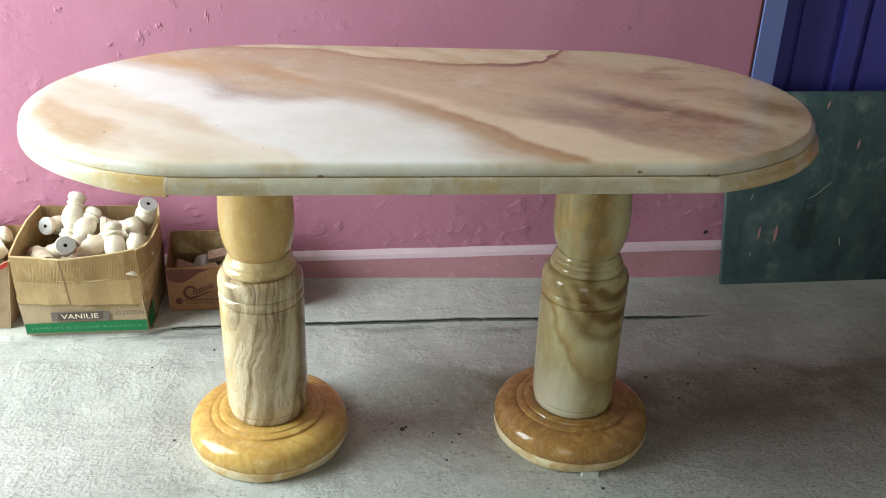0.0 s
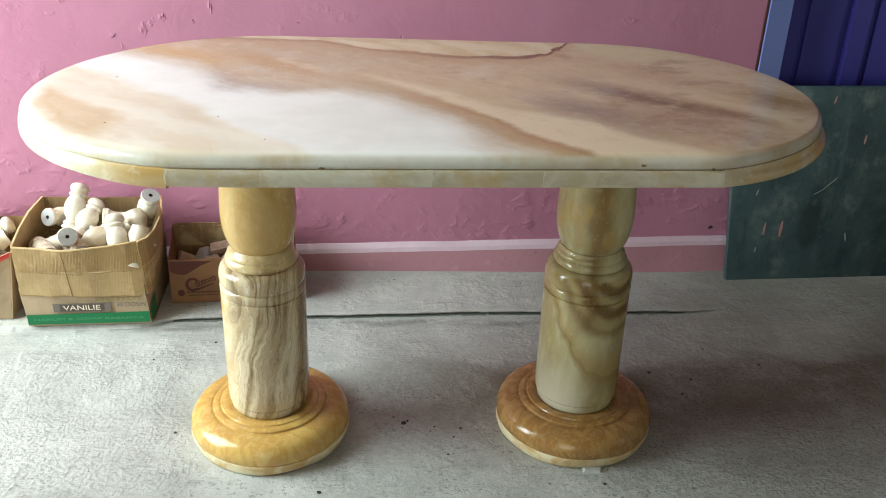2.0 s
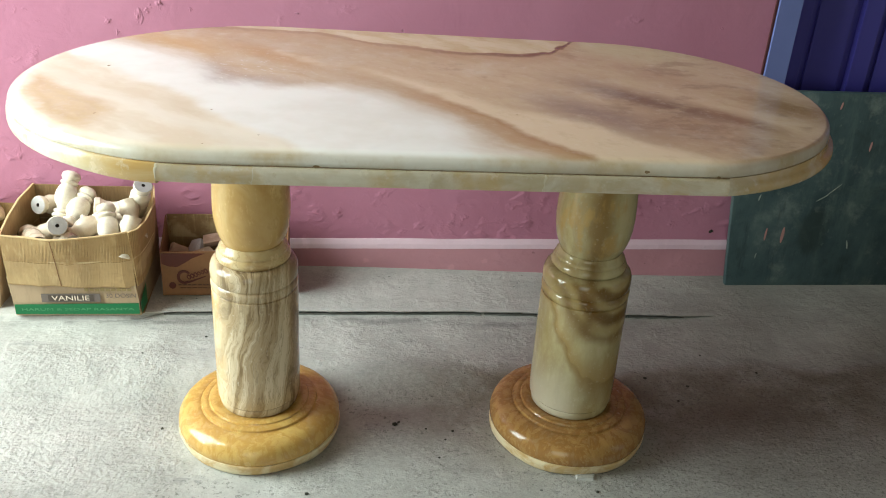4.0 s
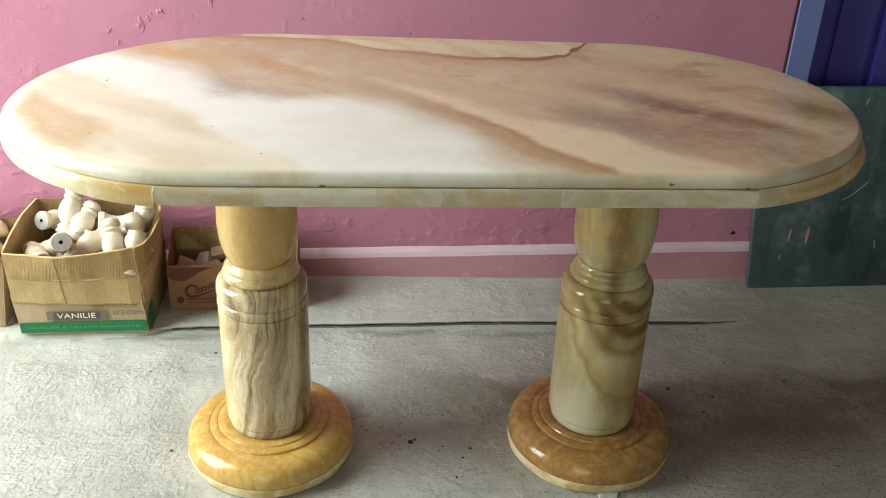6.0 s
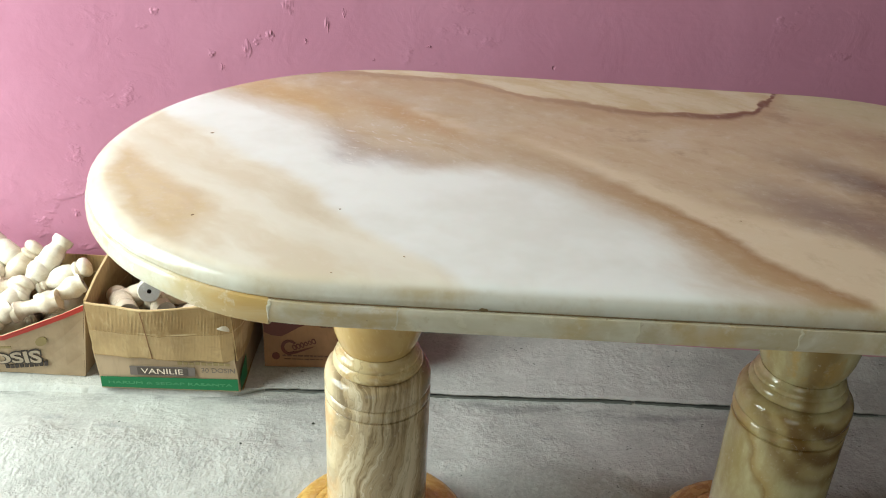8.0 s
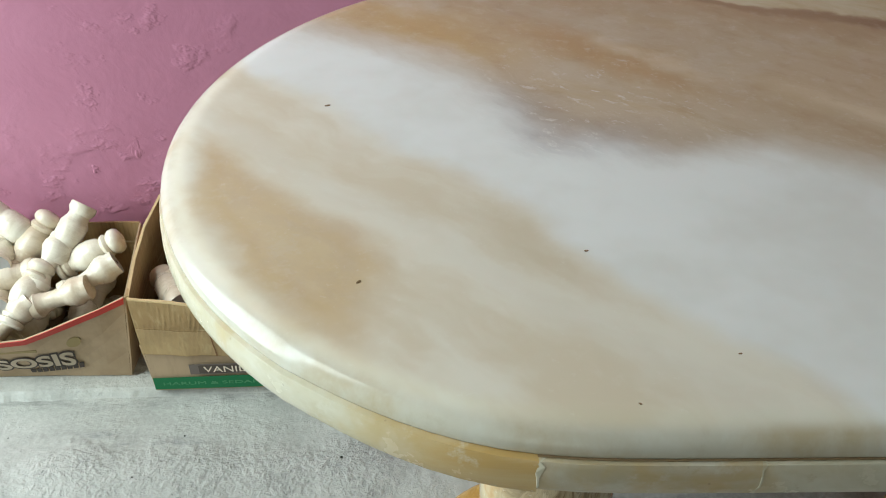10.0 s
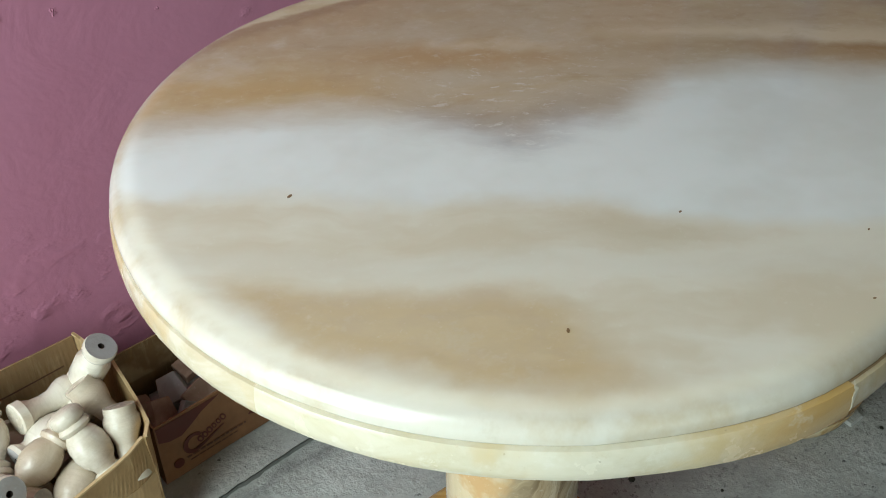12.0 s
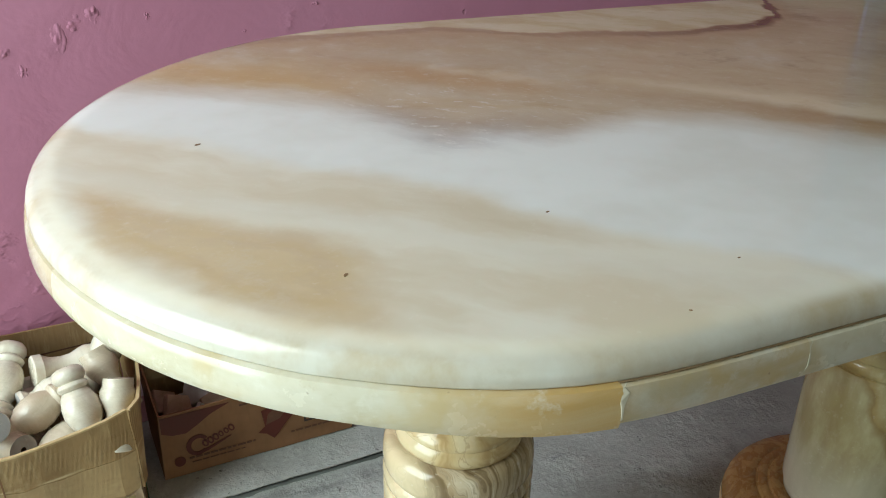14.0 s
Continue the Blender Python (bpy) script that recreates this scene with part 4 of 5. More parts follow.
wall = bpy.data.objects["wall_north"]
for k, (x, z, w, h) in enumerate(((-0.725, 0.705, 0.030, 0.060), (-0.700, 0.722, 0.035, 0.030), (-0.675, 0.735, 0.030, 0.035), (-0.634, 0.795, 0.035, 0.055), (-0.60, 0.725, 0.012, 0.016), (-0.555, 0.76, 0.018, 0.05), (-0.52, 0.787, 0.016, 0.03),
                                  (-0.914, 0.775, 0.035, 0.03), (-0.83, 0.80, 0.025, 0.02), (-0.80, 0.69, 0.03, 0.03), (-0.78, 0.66, 0.02, 0.03), (-0.457, 0.69, 0.012, 0.008), (-0.341, 0.724, 0.02, 0.012), (-1.058, 0.342, 0.03, 0.06), (-0.236, 0.174, 0.05, 0.05),
                                  (0.121, 0.165, 0.035, 0.03), (0.252, 0.198, 0.05, 0.04), (0.736, 0.15, 0.05, 0.04), (0.773, 0.721, 0.02, 0.012), (-1.22, 0.28, 0.05, 0.03), (-1.14, 0.30, 0.03, 0.03), (-0.34, 0.30, 0.06, 0.05), (0.02, 0.28, 0.05, 0.07))):
    part("plaster_lump", lump_mesh(x, z, w, h, k), PINK, wall, smooth=True, sharp=80)
part("paint_hole", lump_mesh(0.862, 0.124, 0.022, 0.016, 40), DIRT, wall, "dark hole where paint has broken off", smooth=True, sharp=80)


# ---- door ----
def door_unit():
    frame_ob = structure("door_1", joined([((DOOR0, -0.014, 0.30), (DOOR0 + 0.062, 0.12, DOORTOP)), ((DOOR1 - 0.062, -0.014, -0.03), (DOOR1, 0.12, DOORTOP)),
                                           ((DOOR0 + 0.062, -0.014, DOORTOP - 0.062), (DOOR1 - 0.062, 0.12, DOORTOP))]),
                         LILAC, "closed purple-blue panelled wooden door in a lilac-blue frame", "door")
    x0, x1, y = DOOR0 + 0.064, DOOR1 - 0.064, 0.040
    stiles = [(x0 + 0.004, x0 + 0.062), (x0 + 0.209, x0 + 0.267), (x0 + 0.414, x0 + 0.472), (x0 + 0.619, x1 - 0.004)]
    gaps = [(a[1], b[0]) for a, b in zip(stiles, stiles[1:])]
    for a, b in stiles:
        part("stile", block((a, y, 0.02), (b, y + 0.04, DOORTOP - 0.066), 0.004), NAVY, frame_ob)
    for z0, z1 in ((0.02, 0.2), (0.92, 1.04), (1.88, DOORTOP - 0.066)):
        for a, b in gaps:
            part("rail", block((a + 0.001, y + 0.001, z0), (b - 0.001, y + 0.039, z1), 0.004), NAVY, frame_ob)
    for z0, z1 in ((0.2, 0.92), (1.04, 1.88)):
        for a, b in gaps:
            part("panel", block((a + 0.001, y + 0.018, z0), (b - 0.001, y + 0.034, z1)), NAVY, frame_ob)
            part("raised_field", block((a + 0.02, y + 0.008, z0 + 0.03), (b - 0.02, y + 0.0175, z1 - 0.03), 0.005), NAVY, frame_ob)
    part("stop", block((DOOR0 + 0.0625, 0.03, 0.02), (DOOR0 + 0.08, y - 0.001, DOORTOP - 0.07), 0.003), NAVY, frame_ob)
    part("joint_filler", block((DOOR0 - 0.006, -0.006, 0.31), (DOOR0 - 0.0005, 0.01, DOORTOP)), REDDISH, frame_ob, "red-brown filler line beside the frame")


door_unit()


# ---- slate slab ----
def slab():
    ob = thing("stone_slab", (1.45, -0.05, -0.0195), "dark green-grey stone slab leaning against wall and door", "stone slab")
    bm = bmesh.new()
    corners = [(0.905, -0.072, -0.0195), (2.05, -0.072, -0.0195), (2.08, -0.034, 0.566), (0.856, -0.034, 0.564)]
    front = [bm.verts.new(c) for c in corners]
    back = [bm.verts.new((x, y + 0.0185, z + 0.001)) for x, y, z in corners]
    bm.faces.new(front)
    bm.faces.new(back)
    for i in range(4):
        j = (i + 1) % 4
        bm.faces.new((front[i], front[j], back[j], back[i]))
    bmesh.ops.bevel(bm, geom=bm.edges[:], offset=0.004, segments=2, affect="EDGES", profile=0.5)
    part("slab", bm, SLATE, ob, smooth=True)
    lean = math.degrees(math.atan2(0.038, 0.585))
    for x, z, w, h, turn, mat, name in ((0.980, 0.172, 0.006, 0.040, -4, SALMON, "paint_mark"), (1.032, 0.170, 0.009, 0.052, -3, SALMON, "paint_mark"), (0.962, 0.105, 0.003, 0.018, -8, CHALK, "scratch"),
                                        (1.126, 0.555, 0.006, 0.022, -10, SALMON, "paint_mark"), (1.240, 0.44, 0.006, 0.03, -5, SALMON, "paint_mark"), (0.94, 0.285, 0.004, 0.02, -15, CHALK, "scratch"),
                                        (1.16, 0.31, 0.0025, 0.055, -48, CHALK, "scratch"), (1.13, 0.285, 0.002, 0.04, -60, CHALK, "scratch"), (1.24, 0.14, 0.004, 0.03, 14, CHALK, "scratch")):
        z -= 0.026
        y = -0.072 + 0.038 * (z + 0.0195) / 0.585
        part(name, flat(disc(0, 0, w / 2, h / 2, 10), pose(x + 0.02, y - 0.0006, z, 90 - lean, 0, 0) @ pose(0, 0, 0, 0, 0, turn), 0.0008), mat, ob, "salmon pink paint mark" if mat is SALMON else "pale chalky scratch")


slab()


# ---- onyx table ----
def meet(c, r, base, slope, inset, side, right):
    """Angle at which a long edge of the top, y = base + slope x, runs into an end arc."""
    b = base - side * inset * math.sqrt(1 + slope * slope)
    k = b + slope * c.x - c.y
    p, q = 1 + slope * slope, slope * k
    root = math.sqrt(max(0.0, q * q - p * (k * k - r * r)))
    dx = (-q + root) / p if right else (-q - root) / p
    return math.atan2(k + slope * dx, dx)


def loop(inset):
    """Outline of the tabletop, inset by some metres: front, far end, back, near end."""
    lc, lr, rc, rr = Vector((-0.400, -0.645)), 0.417 - inset, Vector((0.2825, -0.688)), 0.397 - inset
    fr, br = meet(rc, rr, -1.0655, -0.036, inset, -1, True), meet(rc, rr, -0.2590, -0.082, inset, 1, True)
    bl, fl = meet(lc, lr, -0.2590, -0.082, inset, 1, False), meet(lc, lr, -1.0655, -0.036, inset, -1, False) + 2 * math.pi
    dent = lambda a: 0.020 * math.cos(min(math.pi / 2, abs(a - radians(136)) * 1.15)) ** 2
    arc = lambda c, r, a, b, k: [c + r * Vector((math.cos(a + (b - a) * i / k), math.sin(a + (b - a) * i / k))) for i in range(k)]
    right = arc(rc, rr, fr, br, 52)
    left = [lc + (lr - dent(a)) * Vector((math.cos(a), math.sin(a))) for a in [bl + (fl - bl) * i / 52 for i in range(52)]]
    start, end = lc + lr * Vector((math.cos(fl), math.sin(fl))), right[0]
    far = rc + rr * Vector((math.cos(br), math.sin(br)))
    seg = lambda a, b, k: [a.lerp(b, i / k) for i in range(k)]
    pts = seg(start, end, 30) + right + seg(far, left[0], 30) + left
    # the corner between the near end and the long side is ground round
    for _ in range(6):
        pts = [(pts[i - 1] + pts[i] * 2 + pts[(i + 1) % len(pts)]) / 4 if i < 8 or i > len(pts) - 8 else p for i, p in enumerate(pts)]
    return pts


def ends(i):
    """How far a place of the outline belongs to the moulded far end and to the plain near end of the top."""
    rise = lambda a, b: max(0.0, min(1.0, (i - a) / (b - a)))
    return rise(28, 36) * (1 - rise(76, 84)), rise(106, 118) * (1 - rise(144, 162))


def loft(profile, first=0, count=None, far_end=None, near_end=None):
    """Carries an (inset, height) profile round the outline, or along a stretch of it; the round ends may have their own."""
    bm = bmesh.new()
    rings = []
    for (inset, z), (inset2, z2), (inset3, z3) in zip(profile, far_end or profile, near_end or profile):
        pts, pts2, pts3 = loop(inset), loop(inset2), loop(inset3)
        n = len(pts)
        idx = range(n) if count is None else [(first + i) % n for i in range(count + 1)]
        ring = []
        for i in idx:
            w, w3 = ends(i)
            q = pts[i].lerp(pts2[i], w).lerp(pts3[i], w3)
            ring.append(bm.verts.new((q.x, q.y, z + (z2 - z) * w + (z3 - z) * w3)))
        rings.append(ring)
    m = len(rings[0])
    span = range(m) if count is None else range(m - 1)
    pairs = list(zip(rings, rings[1:])) + ([(rings[-1], rings[0])] if count is not None else [])
    for a, b in pairs:
        for i in span:
            j = (i + 1) % m
            bm.faces.new((a[i], a[j], b[j], b[i]))
    if count is None:
        bm.faces.new(rings[0])
        bm.faces.new(rings[-1])
    else:
        bm.faces.new([r[0] for r in rings])
        bm.faces.new([r[-1] for r in rings])
    return bm


def roll(inset, width):
    """Section of the slab's rounded edge."""
    arc = [(inset + width * (1 - math.cos(radians(a))), 0.7336 + 0.0165 * math.sin(radians(a))) for a in range(0, 91, 9)]
    return [(inset + 0.0012, 0.72825), (inset + 0.0003, 0.7288), (inset, 0.7300)] + arc + [(inset + width + 0.03, 0.7501)]


table = thing("table", (-0.06, -0.668, -0.047), "oval polished cream and tan onyx table on two turned pedestals", "table")
part("tabletop", loft(roll(0.0065, 0.026), far_end=roll(0.0125, 0.011), near_end=roll(0.0042, 0.030)), TOP, table, "polished banded onyx slab with rounded edge", smooth=True, sharp=50)
part("under_slab", loft([(0.034, 0.699), (0.034, 0.7278)]), EDGE, table)
STRIP = [(0.033, 0.6985), (0.007, 0.6985), (0.002, 0.7005), (0.0003, 0.705), (0.0, 0.709), (0.0002, 0.7145), (0.0006, 0.7190), (0.0014, 0.7236), (0.0028, 0.7268), (0.0062, 0.7280), (0.033, 0.7281)]
# towards the ends the strip is moulded back in a hollow
OGEE = [(0.033, 0.6985), (0.007, 0.6985), (0.002, 0.7005), (0.0003, 0.704), (0.0, 0.7075), (0.0010, 0.7112), (0.0036, 0.7142), (0.0080, 0.7160), (0.0104, 0.7190), (0.0118, 0.7276), (0.033, 0.7281)]
cuts = [0, 5, 14, 20, 30, 56, 82, 92, 102, 112, 128, 146, 164]
for k, (a, b) in enumerate(zip(cuts, cuts[1:])):
    bm = loft(STRIP, a, b - a, OGEE)
    if a == 146:
        # this strip is cut deeper towards its joint
        for v in bm.verts:
            if v.co.z < 0.7065:
                v.co.z -= 0.0035 * smooth(-0.70, -0.54, v.co.x) * (v.co.y < -0.8)
    part("edge_strip", bm, EDGE_WARM if a == 146 else EDGE, table, smooth=True, sharp=45)


def joint_mesh(i):
    """A thin pale glue line between two edge strips."""
    bm = bmesh.new()
    rings = [[], []]
    for k, (inset, z) in enumerate(STRIP[1:-1]):
        pts = loop(inset - 0.0003)
        at, along = pts[i], (pts[(i + 1) % len(pts)] - pts[i - 1]).normalized()
        slant = along * (0.0035 * (k / 6 - 0.5) + 0.004 * noise.noise((i, k * 0.9, 0)))
        for ring, side in zip(rings, (-0.0005, 0.0005)):
            q = at + slant + along * side
            ring.append(bm.verts.new((q.x, q.y, z)))
    bm.faces.new(rings[0])
    bm.faces.new(rings[1])
    for k in range(len(rings[0])):
        j = (k + 1) % len(rings[0])
        bm.faces.new((rings[0][k], rings[0][j], rings[1][j], rings[1][k]))
    return bm


for i in (0, 5, 14, 20):
    part("joint", joint_mesh(i), GLUE, table, "pale glued joint")


def pedestal(x, y, g, d, wide, column, bulb, collar, base):
    """A turned pedestal: g widens its shaft, d lowers its collar, wide scales its foot."""
    at = (x, y, -0.047)
    body = part("pedestal", turned([(0.0, 0.084), (0.078 * g, 0.084), (0.0795 * g, 0.0865), (0.0805 * g, 0.098), (0.0795 * g, 0.101), (0.0835 * g, 0.106), (0.0845 * g, 0.125), (0.0845 * g, 0.25), (0.0845 * g, 0.359 - d), (0.0838 * g, 0.3615 - d),
                                    (0.0815 * g, 0.363 - d), (0.0838 * g, 0.366 - d), (0.0850 * g, 0.371 - d), (0.0850 * g, 0.379 - d), (0.0835 * g, 0.3825 - d), (0.0815 * g, 0.385 - d), (0.0840 * g, 0.389 - d), (0.0852 * g, 0.395 - d),
                                    (0.0850 * g, 0.405 - d), (0.0838 * g, 0.414 - d), (0.0805 * g, 0.4215 - d), (0.075 * g, 0.426 - d), (0.066 * g, 0.4275 - d), (0.0, 0.4275 - d)], 56, at, 0.004),
                column, table, smooth=True, sharp=35)
    part("collar", turned([(0.0, 0.4277 - d), (0.0690 * g, 0.4277 - d), (0.0715 * g, 0.431 - d), (0.0718 * g, 0.437 - d), (0.0695 * g, 0.443 - d), (0.0660 * g, 0.4465 - d), (0.0668 * g, 0.450 - d), (0.0650 * g, 0.4545 - d),
                           (0.0615 * g, 0.4575 - d), (0.0610 * g, 0.461 - d), (0.0585 * g, 0.465 - d), (0.0, 0.465 - d)], 48, at), collar, body, smooth=True, sharp=50)
    part("bulb", turned([(0.0, 0.4652 - d), (0.0575 * g, 0.4652 - d), (0.0605 * g, 0.471 - d), (0.0655 * g, 0.483 - d), (0.0698 * g, 0.499 - d), (0.0725 * g, 0.519 - d), (0.0735 * g, 0.542 - d), (0.0728 * g, 0.567 - d),
                         (0.0708 * g, 0.60), (0.067 * g, 0.65), (0.062 * g, 0.70), (0.060 * g, 0.7455), (0.0, 0.7455)], 48, at, 0.004), bulb, body, smooth=True)
    w = wide
    part("base", turned([(0.0, 0.0290), (0.1625 * w, 0.0290), (0.1640 * w, 0.0315), (0.1652 * w, 0.040), (0.1642 * w, 0.051), (0.160 * w, 0.061), (0.153 * w, 0.069), (0.143 * w, 0.0742), (0.130 * w, 0.077),
                         (0.1215 * w, 0.0776), (0.1195 * w, 0.0766), (0.1175 * w, 0.0776), (0.1165 * w, 0.0815), (0.112 * w, 0.0833), (0.1055 * w, 0.0837), (0.1035 * w, 0.0827), (0.1015 * w, 0.0832),
                         (0.100 * w, 0.0860), (0.0945 * w, 0.0870), (0.086 * w, 0.0865), (0.082 * w, 0.0836), (0.0, 0.0836)], 72, at, 0.006), base, body, smooth=True, sharp=38)
    part("foot_rim", turned([(0.0, 0.0005), (0.1555 * w, 0.0005), (0.1590 * w, 0.0035), (0.1622 * w, 0.012), (0.1642 * w, 0.0205), (0.1650 * w, 0.0265), (0.1646 * w, 0.0284), (0.1630 * w, 0.0288), (0.0, 0.0288)], 72, at, 0.03), RIM, body,
         "paler, rougher unpolished lower rim", smooth=True, sharp=50)


pedestal(-0.407, -0.656, 1.04, 0.0, 1.05, COLUMN_L, BULB_L, COLLAR_L, BASE_L)
pedestal(0.280, -0.682, 1.09, 0.004, 1.07, COLUMN_R, COLUMN_R, COLUMN_R, BASE_R)


# chips and stain marks in the onyx
def chip(x, y, z, size, turn=0.0, flatness=0.35):
    return flat([(a * (1 + 0.35 * noise.noise((a * 900, b * 900, x * 50))), b) for a, b in disc(0, 0, size, size * flatness, 9)], pose(x, y, z, 0, 0, turn), 0.0004)


for x, y, s, turn in ((-0.658, -0.612, 0.0055, 20), (-0.621, -0.886, 0.0042, 45), (-0.445, -0.856, 0.0034, 10), (-0.361, -0.974, 0.0025, 0), (-0.439, -1.016, 0.0025, -30), (0.062, -0.850, 0.0025, 10)):
    part("pit_mark", chip(x, y, 0.7501, s * 0.55, turn, 0.5), PIT, table, "small dark pit in the polish")
for x, z, s in ((-0.272, 0.7295, 0.005), (0.224, 0.7355, 0.004), (0.337, 0.7295, 0.0035)):
    part("edge_chip", flat([(a * (1 + 0.5 * noise.noise((a * 300, b * 2000, x * 40))), b * (1 + 0.8 * noise.noise((a * 500, b * 900, x * 9)))) for a, b in disc(0, 0, s, 0.0012 + 0.25 * s, 12)], pose(x, -1.0655 - 0.036 * x + 0.0062, z, 90, 0, -2), 0.0006), SEAM, table, "dark chip along the edge joint")


def seam_mesh():
    """Dirt in the uneven joint between the slab and the strips of its long side."""
    bm = bmesh.new()
    rows = []
    pts = loop(0.0)
    for i in range(321):
        j = min(29, int(i * 30 / 320))
        q = pts[j].lerp(pts[j + 1], i * 30 / 320 - j)
        k = q.x * 40
        h = max(0.00004, 0.00012 + 0.0005 * noise.noise((k, 0, 7)) + 0.0006 * noise.noise((k * 5, 3, 1)))
        z = 0.7285 + 0.0006 * noise.noise((k * 0.6, 2, 5))
        rows.append([bm.verts.new((q.x, q.y + 0.0052, z - h)), bm.verts.new((q.x, q.y + 0.0052, z + h)), bm.verts.new((q.x, q.y + 0.0075, z + h)), bm.verts.new((q.x, q.y + 0.0075, z - h))])
    for a, b in zip(rows, rows[1:]):
        for j in range(4):
            bm.faces.new((a[j], b[j], b[(j + 1) % 4], a[(j + 1) % 4]))
    bm.faces.new(rows[0])
    bm.faces.new(rows[-1])
    return bm


part("seam", seam_mesh(), SEAM, table, "dark uneven glued seam under the slab")


# ---- turned stone pieces ----
def baluster_mesh(name, profile, material, segments=22):
    """A short turned stone spindle, drilled at both ends, lying along z with its middle at the origin."""
    z0, z1 = profile[0][1], profile[-1][1]
    full = [(0.0, z0 + 0.012), (0.0042, z0 + 0.012), (0.0046, z0)] + profile + [(0.0046, z1), (0.0042, z1 - 0.012), (0.0, z1 - 0.012)]
    bm = turned(full, segments, (0, 0, 0), 0.02)
    bmesh.ops.recalc_face_normals(bm, faces=bm.faces)
    mesh = bpy.data.meshes.new(name)
    bm.to_mesh(mesh)
    bm.free()
    mesh.materials.append(material)
    mesh.materials.append(HOLE)
    mesh.materials.append(SAWN)
    for f in mesh.polygons:
        f.use_smooth = True
        c = f.center
        if abs(f.normal.z) > 0.9 and min(abs(c.z - z0), abs(c.z - z1)) < 0.0006:
            f.material_index = 2
        if math.hypot(c.x, c.y) < 0.0046:
            f.material_index = 1
    mesh.set_sharp_from_angle(angle=radians(38))
    return mesh


VASE = [(0.019, -0.060), (0.023, -0.059), (0.024, -0.053), (0.021, -0.048), (0.0165, -0.043), (0.0165, -0.037), (0.022, -0.030), (0.0265, -0.018), (0.0272, -0.004), (0.0245, 0.010), (0.0195, 0.022), (0.0165, 0.031),
        (0.0165, 0.036), (0.0215, 0.041), (0.0235, 0.046), (0.0225, 0.052), (0.020, 0.055), (0.0205, 0.060)]
DRUM = [(0.0225, -0.056), (0.0245, -0.053), (0.0245, -0.026), (0.0228, -0.023), (0.0228, -0.019), (0.0248, -0.016), (0.0250, 0.018), (0.0225, 0.023), (0.0195, 0.029), (0.0185, 0.036), (0.0215, 0.041), (0.0235, 0.045), (0.0235, 0.054), (0.022, 0.056)]
SPOOL = [(0.0215, -0.052), (0.0238, -0.050), (0.0238, -0.038), (0.0205, -0.034), (0.0165, -0.024), (0.0152, -0.010), (0.0165, 0.004), (0.0215, 0.015), (0.0250, 0.024), (0.0250, 0.034), (0.0215, 0.041), (0.0222, 0.046), (0.0215, 0.052)]
RINGED = [(0.0185, -0.061), (0.0225, -0.058), (0.0235, -0.054), (0.0220, -0.050), (0.0180, -0.0485), (0.0205, -0.046), (0.0215, -0.042), (0.0195, -0.039), (0.0150, -0.036), (0.0165, -0.030), (0.0235, -0.020), (0.0270, -0.006),
          (0.0262, 0.008), (0.0225, 0.020), (0.0175, 0.0275), (0.0205, 0.0295), (0.0222, 0.034), (0.0205, 0.038), (0.0175, 0.040), (0.0210, 0.043), (0.0235, 0.048), (0.0228, 0.055), (0.0195, 0.060), (0.0120, 0.0635)]


def solid_mesh(name, profile, material):
    """The same kind of piece with closed, rounded ends."""
    bm = turned([(0.0, profile[0][1] - 0.001)] + profile + [(0.0, profile[-1][1] + 0.001)], 22, (0, 0, 0), 0.05)
    bmesh.ops.recalc_face_normals(bm, faces=bm.faces)
    mesh = bpy.data.meshes.new(name)
    bm.to_mesh(mesh)
    bm.free()
    mesh.materials.append(material)
    for f in mesh.polygons:
        f.use_smooth = True
    mesh.set_sharp_from_angle(angle=radians(38))
    return mesh


KINDS = [baluster_mesh("turned_piece", pr, m) for pr in (VASE, DRUM, SPOOL) for m in (STONE_A, STONE_B)]
KINDS += [solid_mesh("turned_piece", pr, m) for pr in (RINGED, SPOOL) for m in (STONE_A, STONE_B)]


def piece(at, way, kind, label, group):
    """A turned piece with its middle at a place and its axis along a direction."""
    ob = new("turned_stone_piece", KINDS[kind])
    ob.matrix_world = Matrix.Translation(Vector(at) + Vector((-0.009, -0.018, 0))) @ Vector(way).to_track_quat("Z", "Y").to_matrix().to_4x4() @ pose(0, 0, 0, 0, 0, random.uniform(0, 360))
    return tagged(ob, label, "turned stone", group)


def by_end(end, tail, kind, label, group):
    """The same, given the middle of one end face and the direction of its body."""
    half = (0.060, 0.060, 0.056, 0.056, 0.052, 0.052, 0.062, 0.062, 0.052, 0.052)[kind]
    d = Vector(tail).normalized()
    return piece(Vector(end) + d * half, -d, kind, label, group)


def boxful(lo, hi, floor_z, rows, label, group, seed):
    """Lower layers of pieces under those that can be seen."""
    rng = random.Random(seed)
    for z in rows:
        for i in range(3):
            for j in range(2):
                x = lo[0] + (hi[0] - lo[0]) * (i + 0.5) / 3 + rng.uniform(-0.012, 0.012)
                y = lo[1] + (hi[1] - lo[1]) * (j + 0.5) / 2 + rng.uniform(-0.01, 0.01)
                piece((x, y, floor_z + z), (rng.uniform(-0.5, 0.5), rng.uniform(0.4, 1) * rng.choice((-1, 1)), rng.uniform(-0.35, 0.35)), rng.randrange(10), label, group)


